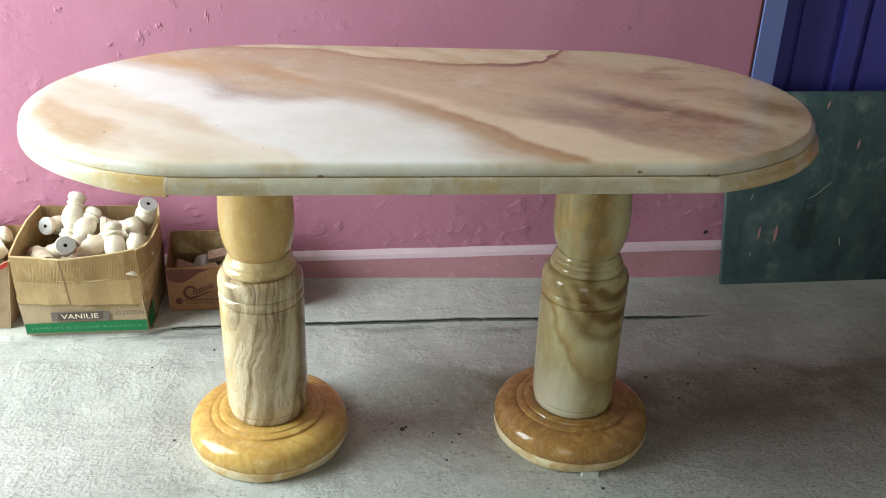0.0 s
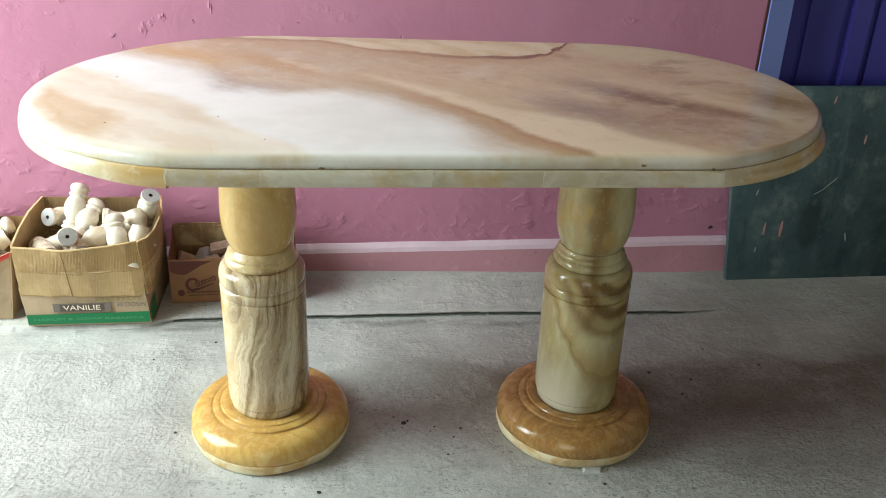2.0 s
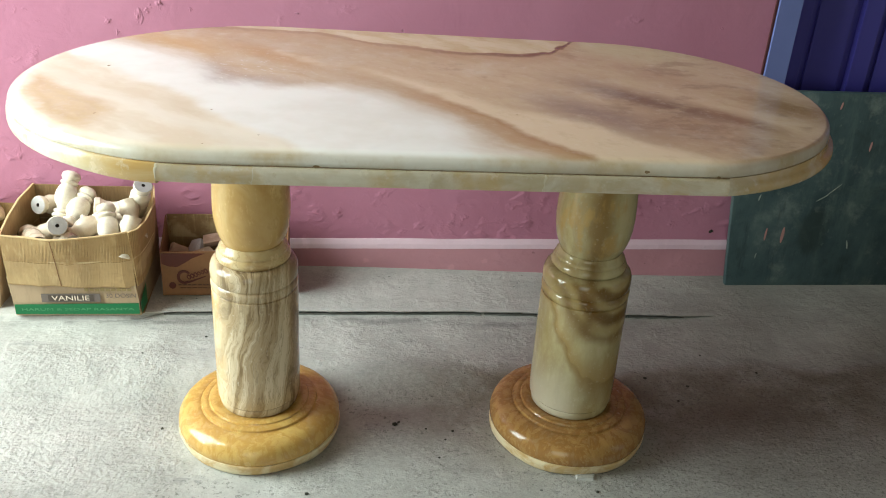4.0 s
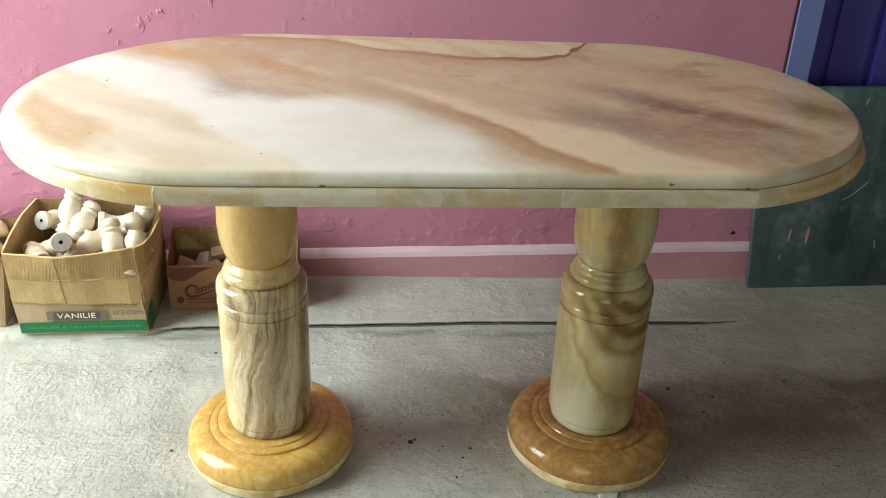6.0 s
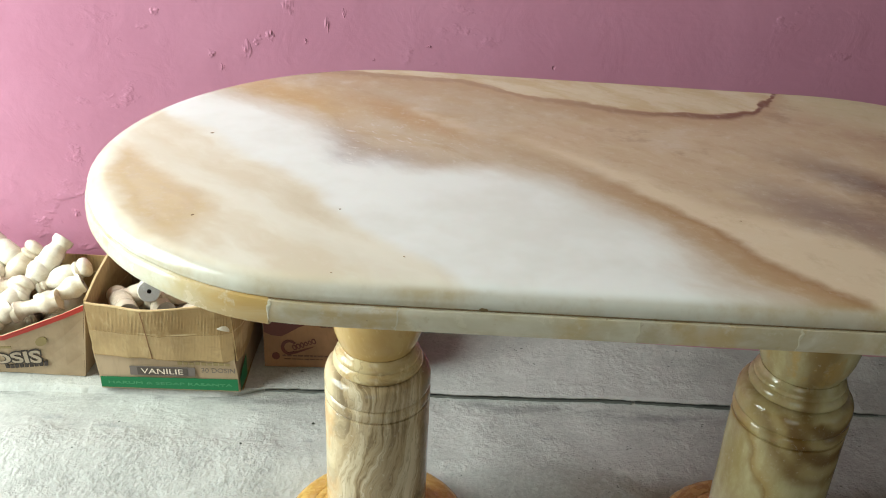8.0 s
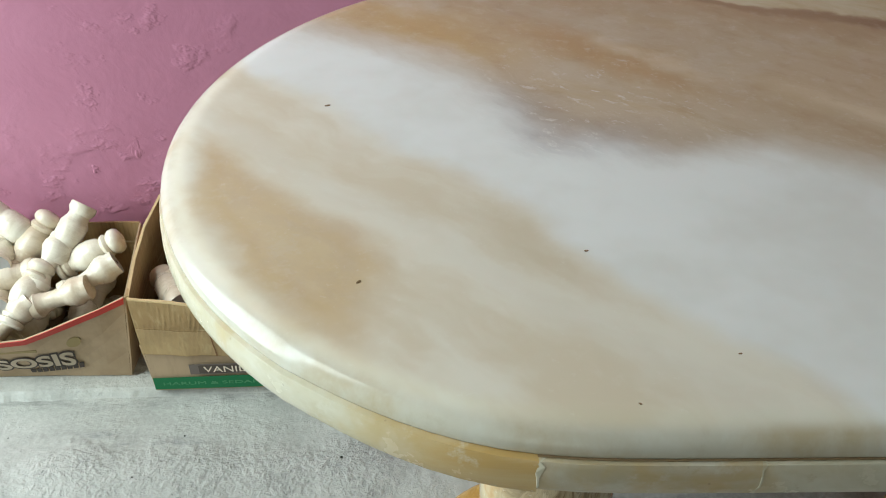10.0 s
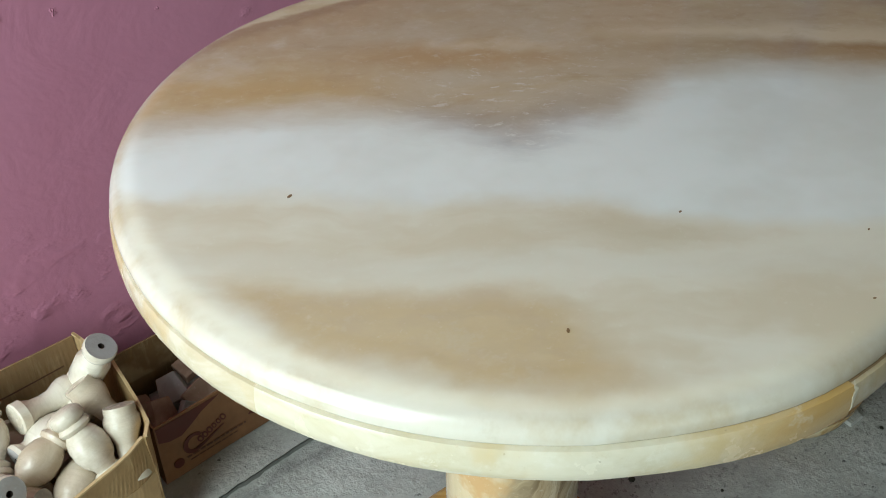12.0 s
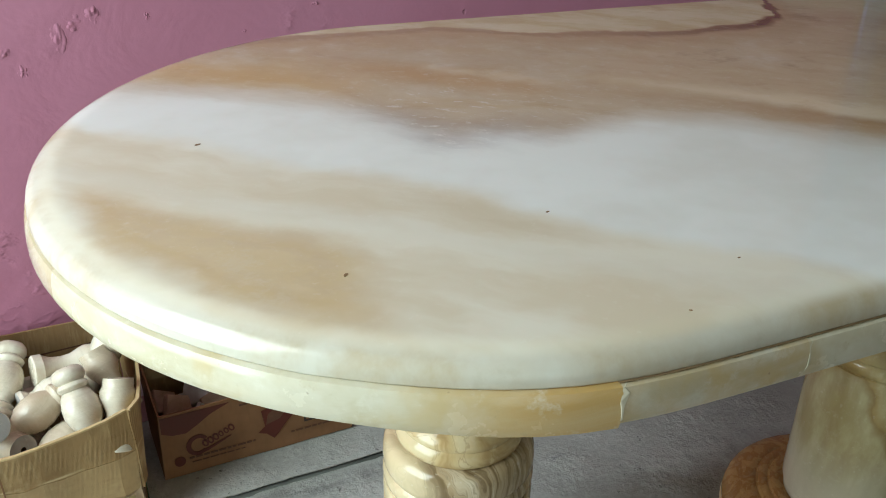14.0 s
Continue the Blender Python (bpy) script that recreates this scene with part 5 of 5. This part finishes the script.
PALE = "pale cream turned stone spindle, glossy, in a cardboard box"
DRILLED = "pale turned stone spindle with grey drilled end, in a box"
GROUP1, GROUP3 = "turned pieces in the tall box", "turned pieces in the red-rimmed box"
boxful((-0.995, -0.235), (-0.735, -0.05), 0.0, (0.05, 0.105, 0.155), PALE, GROUP1, 4)
piece((-0.9135, -0.090, 0.268), (0.02, 0.063, 0.085), 6, PALE, GROUP1)
piece((-0.880, -0.120, 0.245), (0.03, 0.085, 0.045), 6, PALE, GROUP1)
by_end((-0.897, -0.243, 0.256), (-0.03, 0.09, -0.045), 2, DRILLED, GROUP1)
by_end((-0.980, -0.110, 0.250), (0.05, 0.09, -0.035), 3, DRILLED, GROUP1)
piece((-0.785, -0.222, 0.238), (-0.016, 0.055, 0.075), 6, PALE, GROUP1)
by_end((-0.709, -0.146, 0.322), (-0.035, 0.045, -0.09), 2, DRILLED, GROUP1)
piece((-0.740, -0.232, 0.220), (0.02, 0.045, 0.075), 8, PALE, GROUP1)
piece((-0.738, -0.170, 0.238), (-0.03, 0.05, 0.07), 9, PALE, GROUP1)
piece((-0.843, -0.190, 0.228), (0.085, 0.03, 0.032), 7, PALE, GROUP1)
piece((-0.790, -0.112, 0.245), (0.09, 0.015, -0.012), 8, PALE, GROUP1)
by_end((-0.868, -0.240, 0.205), (-0.06, 0.08, -0.02), 5, DRILLED, GROUP1)
piece((-0.968, -0.215, 0.205), (-0.04, 0.07, -0.01), 3, PALE, GROUP1)
piece((-0.815, -0.222, 0.190), (0.07, 0.05, 0.03), 1, PALE, GROUP1)
piece((-0.945, -0.165, 0.200), (0.08, 0.05, 0.01), 3, PALE, GROUP1)
piece((-0.806, -0.150, 0.226), (0.09, 0.022, 0.004), 0, PALE, GROUP1)
boxful((-1.385, -0.195), (-1.115, -0.045), 0.0, (0.045, 0.095), PALE, GROUP3, 9)
for at, way, kind in (((-1.268, -0.066, 0.240), (0.08, -0.035, -0.045), 2), ((-1.235, -0.085, 0.215), (0.05, 0.05, 0.06), 7), ((-1.165, -0.085, 0.235), (0.05, 0.07, 0.07), 2), ((-1.130, -0.110, 0.205), (0.07, 0.02, 0.03), 6),
                      ((-1.195, -0.130, 0.205), (0.04, 0.08, 0.05), 8), ((-1.120, -0.160, 0.192), (0.06, 0.03, 0.025), 4), ((-1.165, -0.190, 0.178), (0.10, 0.015, 0.03), 9), ((-1.225, -0.180, 0.178), (0.04, 0.08, 0.05), 6),
                      ((-1.275, -0.145, 0.185), (0.08, 0.02, 0.01), 3), ((-1.330, -0.160, 0.18), (0.03, 0.09, 0.03), 7), ((-1.250, -0.215, 0.150), (0.07, 0.04, 0.05), 9), ((-1.370, -0.100, 0.19), (0.05, 0.08, 0.02), 2),
                      ((-1.330, -0.205, 0.155), (0.09, -0.02, 0.02), 8)):
    piece(at, way, kind, PALE, GROUP3)
by_end((-1.276, -0.150, 0.213), (-0.02, 0.09, -0.02), 2, DRILLED, GROUP3)
by_end((-1.268, -0.215, 0.172), (-0.03, 0.09, -0.03), 3, DRILLED, GROUP3)


# ---- tall cardboard box with a fluted sleeve ----
def tall_box():
    z0 = 0.0165
    ob = thing("cardboard_box", (-0.87, -0.145, z0), "tan cardboard box with green stripe, full of turned stone", "box")
    fl, fr, br, bl = (-1.021, -0.263), (-0.723, -0.263), (-0.714, -0.034), (-1.014, -0.030)
    p = lambda c, z, dx=0.0, dy=0.0: (c[0] + dx, c[1] + dy, z)
    part("bottom", block((-1.02, -0.255, z0), (-0.715, -0.036, z0 + 0.004)), KRAFT_IN, ob)
    part("front_panel", sheet(line(p(fl, z0), p(fr, z0), 9), line(p(fl, 0.125, -0.008), p(fr, 0.125, -0.010), 9), 0.003, 4, 0.0008), KRAFT, ob)
    part("side_panel", sheet(line(p(fr, z0), p(br, z0), 7), line(p(fr, 0.125, -0.010), p(br, 0.125), 7), 0.003, 4, 0.0008), KRAFT, ob)
    part("side_panel", sheet(line(p(bl, z0), p(fl, z0), 7), line(p(bl, 0.125), p(fl, 0.125, -0.008), 7), 0.003, 4, 0.0008), KRAFT, ob)
    part("back_panel", sheet(line(p(br, z0), p(bl, z0), 7), line(p(br, 0.268), p(bl, 0.272), 7), 0.003, 6, 0.002), KRAFT_IN, ob)
    part("crease", flat([(0.0, 0.0), (0.09, 0.002), (0.18, -0.001), (0.262, 0.002), (0.262, 0.004), (0.18, 0.0015), (0.09, 0.0045), (0.0, 0.002)], pose(-1.002, -0.0390, 0.226, 90, 0, 0)), BROWN_INK, ob, "dark torn crease in the back panel")
    # sleeve of flaps folded up and taped round the rim, ending in a ragged lower edge
    low = [(x, -0.266 - 0.004 * math.sin(math.pi * i / 12), 0.106 + 0.006 * noise.noise((x * 30, 1, 0)) - 0.010 * i / 12) for i, x in enumerate([-1.026 + 0.300 * k / 12 for k in range(13)])]
    high = [(-1.018 + 0.284 * k / 12, -0.288 - 0.024 * (1 - abs(k - 5.5) / 6.5), 0.254 - 0.007 * (1 - abs(k - 5.5) / 6.5)) for k in range(13)]
    # the front flap bends softly into the side
    low[-1], high[-1] = (-0.7265, -0.2600, 0.0965), (-0.7300, -0.2740, 0.2535)
    low[-2], high[-2] = (low[-2][0], low[-2][1] + 0.0010, low[-2][2]), (high[-2][0], high[-2][1] + 0.0040, high[-2][2])
    part("front_flap", sheet(low, high, 0.0035, 8, 0.003, 3), FLUTED, ob, "yellowish cardboard flap with visible flutes")
    # a second layer of card taped over the lower half of the flap
    lo, hi = [Vector(q) for q in low], [Vector(q) for q in high]
    on_flap = lambda k, f: lo[k].lerp(hi[k], f) + Vector((0, -0.0010 - 0.0012 * (f < 0.2), 0))
    part("tape", sheet([on_flap(k, 0.03 + 0.02 * noise.noise((k, 3, 0))) for k in range(13)], [on_flap(k, 0.50 + 0.03 * noise.noise((k * 0.9, 7, 0))) for k in range(13)], 0.0006, 8, 0.003, 3), TAPE, ob, "glossy brown packing tape")
    part("crease", sheet([on_flap(5, f) + Vector((-0.0010, -0.0012, 0)) for f in (0.02, 0.25, 0.5, 0.75, 0.97)], [on_flap(5, f) + Vector((0.0010, -0.0012, 0)) for f in (0.02, 0.25, 0.5, 0.75, 0.97)], 0.0004, 1, 0.003, 3), KRAFT_WARM, ob, "brown upright crease in the flap")
    right_low = [(-0.7265, -0.2600, 0.0965), (-0.7190, -0.235, 0.098), (-0.714, -0.19, 0.10), (-0.711, -0.12, 0.105), (-0.713, -0.034, 0.108)]
    right_high = [(-0.7300, -0.2740, 0.2535), (-0.7140, -0.250, 0.251), (-0.704, -0.20, 0.249), (-0.697, -0.12, 0.262), (-0.713, -0.030, 0.270)]
    part("side_flap", sheet(right_low, right_high, 0.0035, 6, 0.003, 5), FLUTED, ob, "bulging cardboard side flap")
    left_low = [(-1.015, -0.030, 0.108), (-1.033, -0.12, 0.106), (-1.033, -0.2, 0.106), (-1.027, -0.267, 0.106)]
    left_high = [(-1.014, -0.030, 0.274), (-1.024, -0.12, 0.268), (-1.026, -0.2, 0.26), (-1.018, -0.288, 0.256)]
    part("side_flap", sheet(left_low, left_high, 0.0035, 6, 0.003, 7), FLUTED, ob)
    for rim_line in (high, right_high, left_high):
        shift = Vector((0, -0.0008, 0)) if rim_line is high else Vector((0.0008 if rim_line is right_high else -0.0008, 0, 0))
        part("cut_edge", sheet([Vector(q) + shift + Vector((0, 0, -0.0016)) for q in rim_line], [Vector(q) + shift + Vector((0, 0, 0.0014)) for q in rim_line], 0.0045, 1, 0.003, 3), CARD_EDGE, ob, "pale cut edge of the flap")
    m = pose(-1.026, -0.2668, z0, 90, 0, 0.0)
    part("stripe", flat([(0.006, 0.0065), (0.3025, 0.0055), (0.3025, 0.036), (0.006, 0.034)], m), GREEN, ob, "green printed stripe")
    part("stripe", flat([(0.002, 0.003), (0.06, 0.002), (0.062, 0.060), (0.001, 0.036)], pose(-0.7190, -0.2620, z0, 90, 0, 88.0)), GREEN, ob, "green printed stripe")
    up = m @ Matrix.Translation((0, 0, 0.0008))
    lettering("lettering", "HARUM & SEDAP RASANYA", 0.268, 0.0068, up @ Matrix.Translation((0.022, 0.0165, 0)), LIGHT_GREEN, ob, "small pale capital letters on the stripe")
    part("label_panel", flat(rect(0.072, 0.0405, 0.212, 0.064), m), GREY_INK, ob, "dark printed name panel")
    part("label_field", flat(rect(0.088, 0.043, 0.196, 0.0615), up, 0.0005), LABEL_INK, ob)
    lettering("lettering", "VANILIE", 0.090, 0.0135, up @ Matrix.Translation((0.096, 0.0455, 0.0006)), PALE_INK, ob, "pale bold capital letters")
    lettering("lettering", "30 DOSIN", 0.072, 0.0115, up @ Matrix.Translation((0.226, 0.0525, 0)), GREY_INK, ob, "grey capital letters")
    for k in range(9):
        a = 0.176 + 0.0128 * k
        part("print_bar", flat(rect(a, 0.0705 + 0.0008 * (k % 2), a + 0.0095, 0.0795 - 0.0012 * (k % 3)), m), FADED, ob, "faded olive print")

    ob.location += Vector((-0.008, -0.016, 0))


tall_box()


# ---- low printed box with stone offcuts ----
def low_box():
    z0 = 0.0165
    ob = thing("cardboard_box", (-0.50, -0.09, z0), "low brown cardboard box with maroon print, holding stone offcuts", "box")
    x0, x1, y0, y1 = -0.684, -0.362, -0.160, -0.022
    part("bottom", block((x0 + 0.004, y0 + 0.004, z0), (x1 - 0.004, y1 - 0.004, z0 + 0.004)), KRAFT_IN, ob)
    part("front_panel", sheet(line((x0, y0, z0), (x1, y0, z0), 9), line((x0 + 0.002, y0 - 0.004, 0.146), (x1, y0 - 0.003, 0.150), 9), 0.003, 4, 0.001), KRAFT_WARM, ob)
    part("back_panel", sheet(line((x1, y1, z0), (x0, y1, z0), 9), line((x1, y1, 0.186), (x0, y1, 0.188), 9), 0.003, 4, 0.0015), KRAFT_IN, ob)
    part("side_panel", sheet(line((x0, y1, z0), (x0, y0, z0), 5), line((x0 - 0.004, y1, 0.186), (x0 + 0.002, y0 - 0.004, 0.146), 5), 0.003, 4, 0.001), KRAFT_WARM, ob)
    part("side_panel", sheet(line((x1, y0, z0), (x1, y1, z0), 5), line((x1, y0 - 0.003, 0.150), (x1, y1, 0.186), 5), 0.003, 4, 0.001), KRAFT_WARM, ob)
    m = pose(x0, y0 - 0.0016, z0, 91.4, 0, 0)
    part("corner_print", flat([(0.004, 0.096), (0.020, 0.088), (0.042, 0.086), (0.062, 0.098), (0.082, 0.112), (0.115, 0.126), (0.004, 0.126)], m), MAROON, ob, "maroon printed corner swoosh")
    # a plain swash: an open ring, a row of small loops and a tail under them
    ring = [(0.019 * math.cos(radians(a)), 0.021 * math.sin(radians(a))) for a in range(40, 321, 20)] + [(0.012 * math.cos(radians(a)) + 0.001, 0.014 * math.sin(radians(a))) for a in range(320, 39, -20)]
    part("mark", flat(ring, m @ pose(0.058, 0.056, 0, 0, 0, -6)), MAROON, ob, "maroon swash mark")
    for k in range(6):
        at = m @ pose(0.070 + 0.0088 * k, 0.056 + 0.0036 * k, 0, 0, 0, 22)
        size = 0.0052 if k not in (3, 4) else 0.0042
        part("mark", flat(disc(0, 0, size, size * 1.5, 12), at), MAROON, ob)
        part("mark_fill", flat(disc(0, 0, size * 0.45, size * 0.85, 8), at @ Matrix.Translation((0, 0, 0.0005)), 0.0004), KRAFT_WARM, ob)
    part("mark", flat([(0.060, 0.036), (0.075, 0.040), (0.112, 0.057), (0.114, 0.060), (0.075, 0.046), (0.060, 0.043)], m), MAROON, ob)
    rng = random.Random(3)
    for low, high, start, end in ((0.0310, 0.0348, 0.042, 0.152), (0.0225, 0.0245, 0.046, 0.134), (0.112, 0.1155, 0.130, 0.178), (0.0280, 0.0315, 0.214, 0.308)):
        x = start
        while x < end:
            w = rng.uniform(0.006, 0.015)
            part("print_bar", flat(rect(x, low, min(x + w, end), high), m), BROWN_INK, ob)
            x += w + 0.0022
    part("stamp", flat(disc(0.027, 0.031, 0.009, 0.010), m), MAROON, ob, "round maroon printed stamp")
    part("picture", flat([(0.158, 0.046), (0.170, 0.056), (0.165, 0.090), (0.188, 0.097), (0.224, 0.073), (0.205, 0.052), (0.185, 0.026), (0.172, 0.040)], m), MAROON, ob, "maroon printed picture")
    part("picture", flat([(0.172, 0.060), (0.196, 0.066), (0.206, 0.080), (0.186, 0.088), (0.176, 0.080)], m, 0.0011), BROWN_INK, ob)
    for a, b, c, d in ((0.238, 0.044, 0.284, 0.047), (0.238, 0.066, 0.284, 0.069), (0.238, 0.047, 0.241, 0.066), (0.281, 0.047, 0.284, 0.066), (0.245, 0.050, 0.249, 0.063), (0.253, 0.050, 0.260, 0.063), (0.265, 0.050, 0.276, 0.063)):
        part("print_bar", flat(rect(a, b, c, d), m), INK, ob)

    ob.location += Vector((-0.008, -0.020, 0))


low_box()


def offcut(at, size, turn, material, seed):
    """A sawn leftover of stone tile with one broken side."""
    rng = random.Random(seed)
    bm = bmesh.new()
    w, d, h = size
    base = [(-w / 2, -d / 2), (w / 2, -d / 2 + rng.uniform(0, d * 0.2)), (w / 2 - rng.uniform(0, w * 0.3), d / 2), (-w / 2 + rng.uniform(0, w * 0.15), d / 2)]
    lo = [bm.verts.new((x, y, -h / 2)) for x, y in base]
    hi = [bm.verts.new((x + rng.uniform(-0.002, 0.002), y, h / 2)) for x, y in base]
    bm.faces.new(lo)
    bm.faces.new(hi)
    for i in range(4):
        bm.faces.new((lo[i], lo[(i + 1) % 4], hi[(i + 1) % 4], hi[i]))
    bmesh.ops.bevel(bm, geom=bm.edges[:], offset=0.0012, segments=1, affect="EDGES")
    ob = part("stone_offcut", bm, material)
    ob.matrix_world = pose(at[0] - 0.008, at[1] - 0.02, at[2], *turn)
    return tagged(ob, "dusty shade-brown sawn stone offcut lying in a cardboard box", "stone offcut", "offcuts in the low box")


for k, (at, size, turn) in enumerate((((-0.642, -0.112, 0.118), (0.060, 0.052, 0.012), (56, 30, 20)), ((-0.604, -0.075, 0.122), (0.055, 0.05, 0.014), (35, -24, -30)), ((-0.572, -0.112, 0.116), (0.058, 0.046, 0.012), (48, -14, 12)),
                                      ((-0.548, -0.062, 0.142), (0.080, 0.04, 0.016), (8, -8, 10)), ((-0.606, -0.128, 0.104), (0.045, 0.040, 0.012), (56, 40, -10)), ((-0.480, -0.10, 0.12), (0.09, 0.06, 0.014), (22, 10, 40)),
                                      ((-0.44, -0.08, 0.115), (0.07, 0.07, 0.014), (-12, 14, 15)), ((-0.405, -0.10, 0.115), (0.05, 0.06, 0.012), (24, 12, 70)), ((-0.52, -0.110, 0.126), (0.06, 0.045, 0.014), (30, 20, -25)),
                                      ((-0.655, -0.060, 0.100), (0.05, 0.05, 0.012), (20, 30, 10)), ((-0.52, -0.085, 0.075), (0.27, 0.11, 0.03), (0, 2, 0)), ((-0.52, -0.085, 0.040), (0.27, 0.11, 0.035), (0, -1, 0)))):
    offcut((at[0], at[1], at[2] - 0.008), size, turn, SAWN if k % 3 == 1 else OFFCUT, k)


# ---- red-rimmed box ----
def rimmed_box():
    z0 = 0.0165
    ob = thing("cardboard_box", (-1.25, -0.12, z0), "kraft cardboard box with a red printed rim, full of turned stone", "box")
    fl, fr, br, bl = (-1.415, -0.205), (-1.078, -0.215), (-1.066, -0.036), (-1.405, -0.030)
    p = lambda c, z: (c[0], c[1], z)
    part("bottom", block((-1.40, -0.20, z0), (-1.10, -0.04, z0 + 0.004)), KRAFT_IN, ob)
    tops = [0.150, 0.142, 0.138, 0.136, 0.137, 0.142, 0.160, 0.178, 0.196, 0.215]
    high = [(-1.44 + (0.395) * k / 9, -0.236 - 0.016 * math.sin(math.pi * k / 9), tops[k]) for k in range(10)]
    low = line(p(fl, z0), p(fr, z0), 10)
    part("front_panel", sheet(low, high, 0.003, 6, 0.0015, 2), KRAFT, ob)
    part("side_panel", sheet(line(p(fr, z0), p(br, z0), 6), [Vector((-1.045, -0.236, 0.215)).lerp(Vector((-1.062, -0.034, 0.222)), k / 5) for k in range(6)], 0.003, 5, 0.002, 4), KRAFT, ob)
    part("side_panel", sheet(line(p(bl, z0), p(fl, z0), 6), line((-1.43, -0.030, 0.21), (-1.44, -0.236, 0.150), 6), 0.003, 5, 0.002, 5), KRAFT, ob)
    part("back_panel", sheet(line(p(br, z0), p(bl, z0), 9), line((-1.062, -0.032, 0.222), (-1.43, -0.028, 0.225), 9), 0.003, 5, 0.002, 6), FLUTED, ob)
    # printed rim follows the sagging front edge
    rim_hi = [Vector(q) + Vector((0, -0.0022, 0.0006)) for q in high]
    rim_lo = [Vector(q) + (Vector(l) - Vector(q)).normalized() * 0.013 + Vector((0, -0.0022, 0)) for q, l in zip(high, low)]
    part("rim", sheet(rim_lo, rim_hi, 0.0012, 1, 0.0004, 2), RED, ob, "red printed rim")

    def on_front(f, g):
        """A place on the front panel: f along its width, g up its height."""
        k = f * 9
        i = min(8, int(k))
        a = Vector(low[i]).lerp(Vector(low[i + 1]), k - i)
        b = Vector(high[i]).lerp(Vector(high[i + 1]), k - i)
        return a.lerp(b, g)

    def printed(name, outline, material, lift, label=""):
        bm = bmesh.new()
        pts = [on_front(f, g) + Vector((0, -0.0022 - lift, 0)) for f, g in outline]
        front = [bm.verts.new(q) for q in pts]
        back = [bm.verts.new(q + Vector((0, 0.001, 0))) for q in pts]
        bm.faces.new(front)
        for i in range(len(pts)):
            j = (i + 1) % len(pts)
            bm.faces.new((front[i], front[j], back[j], back[i]))
        part(name, bm, material, ob, label)

    printed("stamp", disc(0.755, 0.66, 0.034, 0.085, 16), FADED, 0.0, "round grey printed stamp")
    # outlined bold word, a little arched
    for text_material, grow, bold, lift in ((INK, 0.008, 0.075, 0.0002), (GREY_PRINT, 0.0, 0.03, 0.0008)):
        wide, tall = 0.385 + 2 * grow, 0.27 + 8 * grow
        word = lettering("lettering", "SOSIS", wide, tall, Matrix.Identity(4), text_material, ob, "pale bold capital letters with a dark outline", bold)
        for v in word.data.vertices:
            x, y, away = v.co + ob.location
            f, g = 0.355 - grow + x, 0.235 - 4 * grow + y
            v.co = on_front(f, g + 0.05 * math.sin((f - 0.35) * 8.0)) + Vector((0, -0.0020 - lift - 0.5 * away, 0)) - ob.location
    # a second line too worn to read
    for k in range(9):
        f = 0.50 + 0.031 * k
        printed("print_bar", [(f, 0.145 + 0.005 * k), (f + 0.024, 0.149 + 0.005 * k), (f + 0.026, 0.245 + 0.004 * k), (f + 0.002, 0.242 + 0.004 * k)], INK, 0.0004)
    printed("print_bar", [(0.30, 0.66), (0.58, 0.66), (0.58, 0.71), (0.30, 0.71)], FADED, 0.0)

    ob.location += Vector((-0.004, -0.024, 0))


rimmed_box()


# ---- small bits on the floor ----
def crumb(x, y, size, material, label):
    bm = bmesh.new()
    bmesh.ops.create_icosphere(bm, subdivisions=1, radius=size)
    for v in bm.verts:
        v.co *= 1 + 0.4 * noise.noise(v.co * 400 + Vector((x * 90, y * 90, 0)))
        v.co.z *= 0.35
    low = min(v.co.z for v in bm.verts)
    ob = part("crumb", bm, material)
    ob.location = (x, y, ground(x, y) - low * 0.7)
    return tagged(ob, label, "grit", "crumbs on the floor")


def flake():
    bm = bmesh.new()
    base = [(-0.022, -0.010), (0.016, -0.014), (0.024, 0.004), (0.004, 0.012), (-0.02, 0.008)]
    lo = [bm.verts.new((x, y, 0)) for x, y in base]
    hi = [bm.verts.new((x * 0.85, y * 0.8, 0.006 + 0.003 * noise.noise((x * 90, y * 90, 0)))) for x, y in base]
    bm.faces.new(lo)
    bm.faces.new(hi)
    for i in range(5):
        bm.faces.new((lo[i], lo[(i + 1) % 5], hi[(i + 1) % 5], hi[i]))
    ob = part("cement_flake", bm, LEDGE)
    ob.location = (0.285, -0.852, ground(0.285, -0.852) - 0.0005)
    tagged(ob, "broken grey cement flake beside the table foot", "debris")


flake()
rng = random.Random(12)
for x, y, s in ((-0.109, -0.663, 0.007), (-0.10, -0.655, 0.004), (0.02, -0.69, 0.004), (0.0, -0.72, 0.003), (-0.04, -0.68, 0.003), (-0.02, -0.78, 0.003), (-0.30, -0.88, 0.005), (-0.62, -0.66, 0.004), (-0.70, -0.43, 0.003), (-0.56, -0.36, 0.004),
                (0.70, -0.42, 0.003), (0.82, -0.5, 0.004), (0.62, -0.55, 0.005), (0.58, -0.60, 0.004), (0.30, -0.90, 0.004), (0.52, -0.52, 0.005)):
    crumb(x, y, s, DIRT, "small dark crumb of grit on the cement floor")
for k in range(26):
    crumb(rng.uniform(-1.1, 1.1), rng.uniform(-1.15, -0.3), rng.uniform(0.0012, 0.0026), DIRT if k % 3 else LEDGE, "tiny crumb of grit on the cement floor")
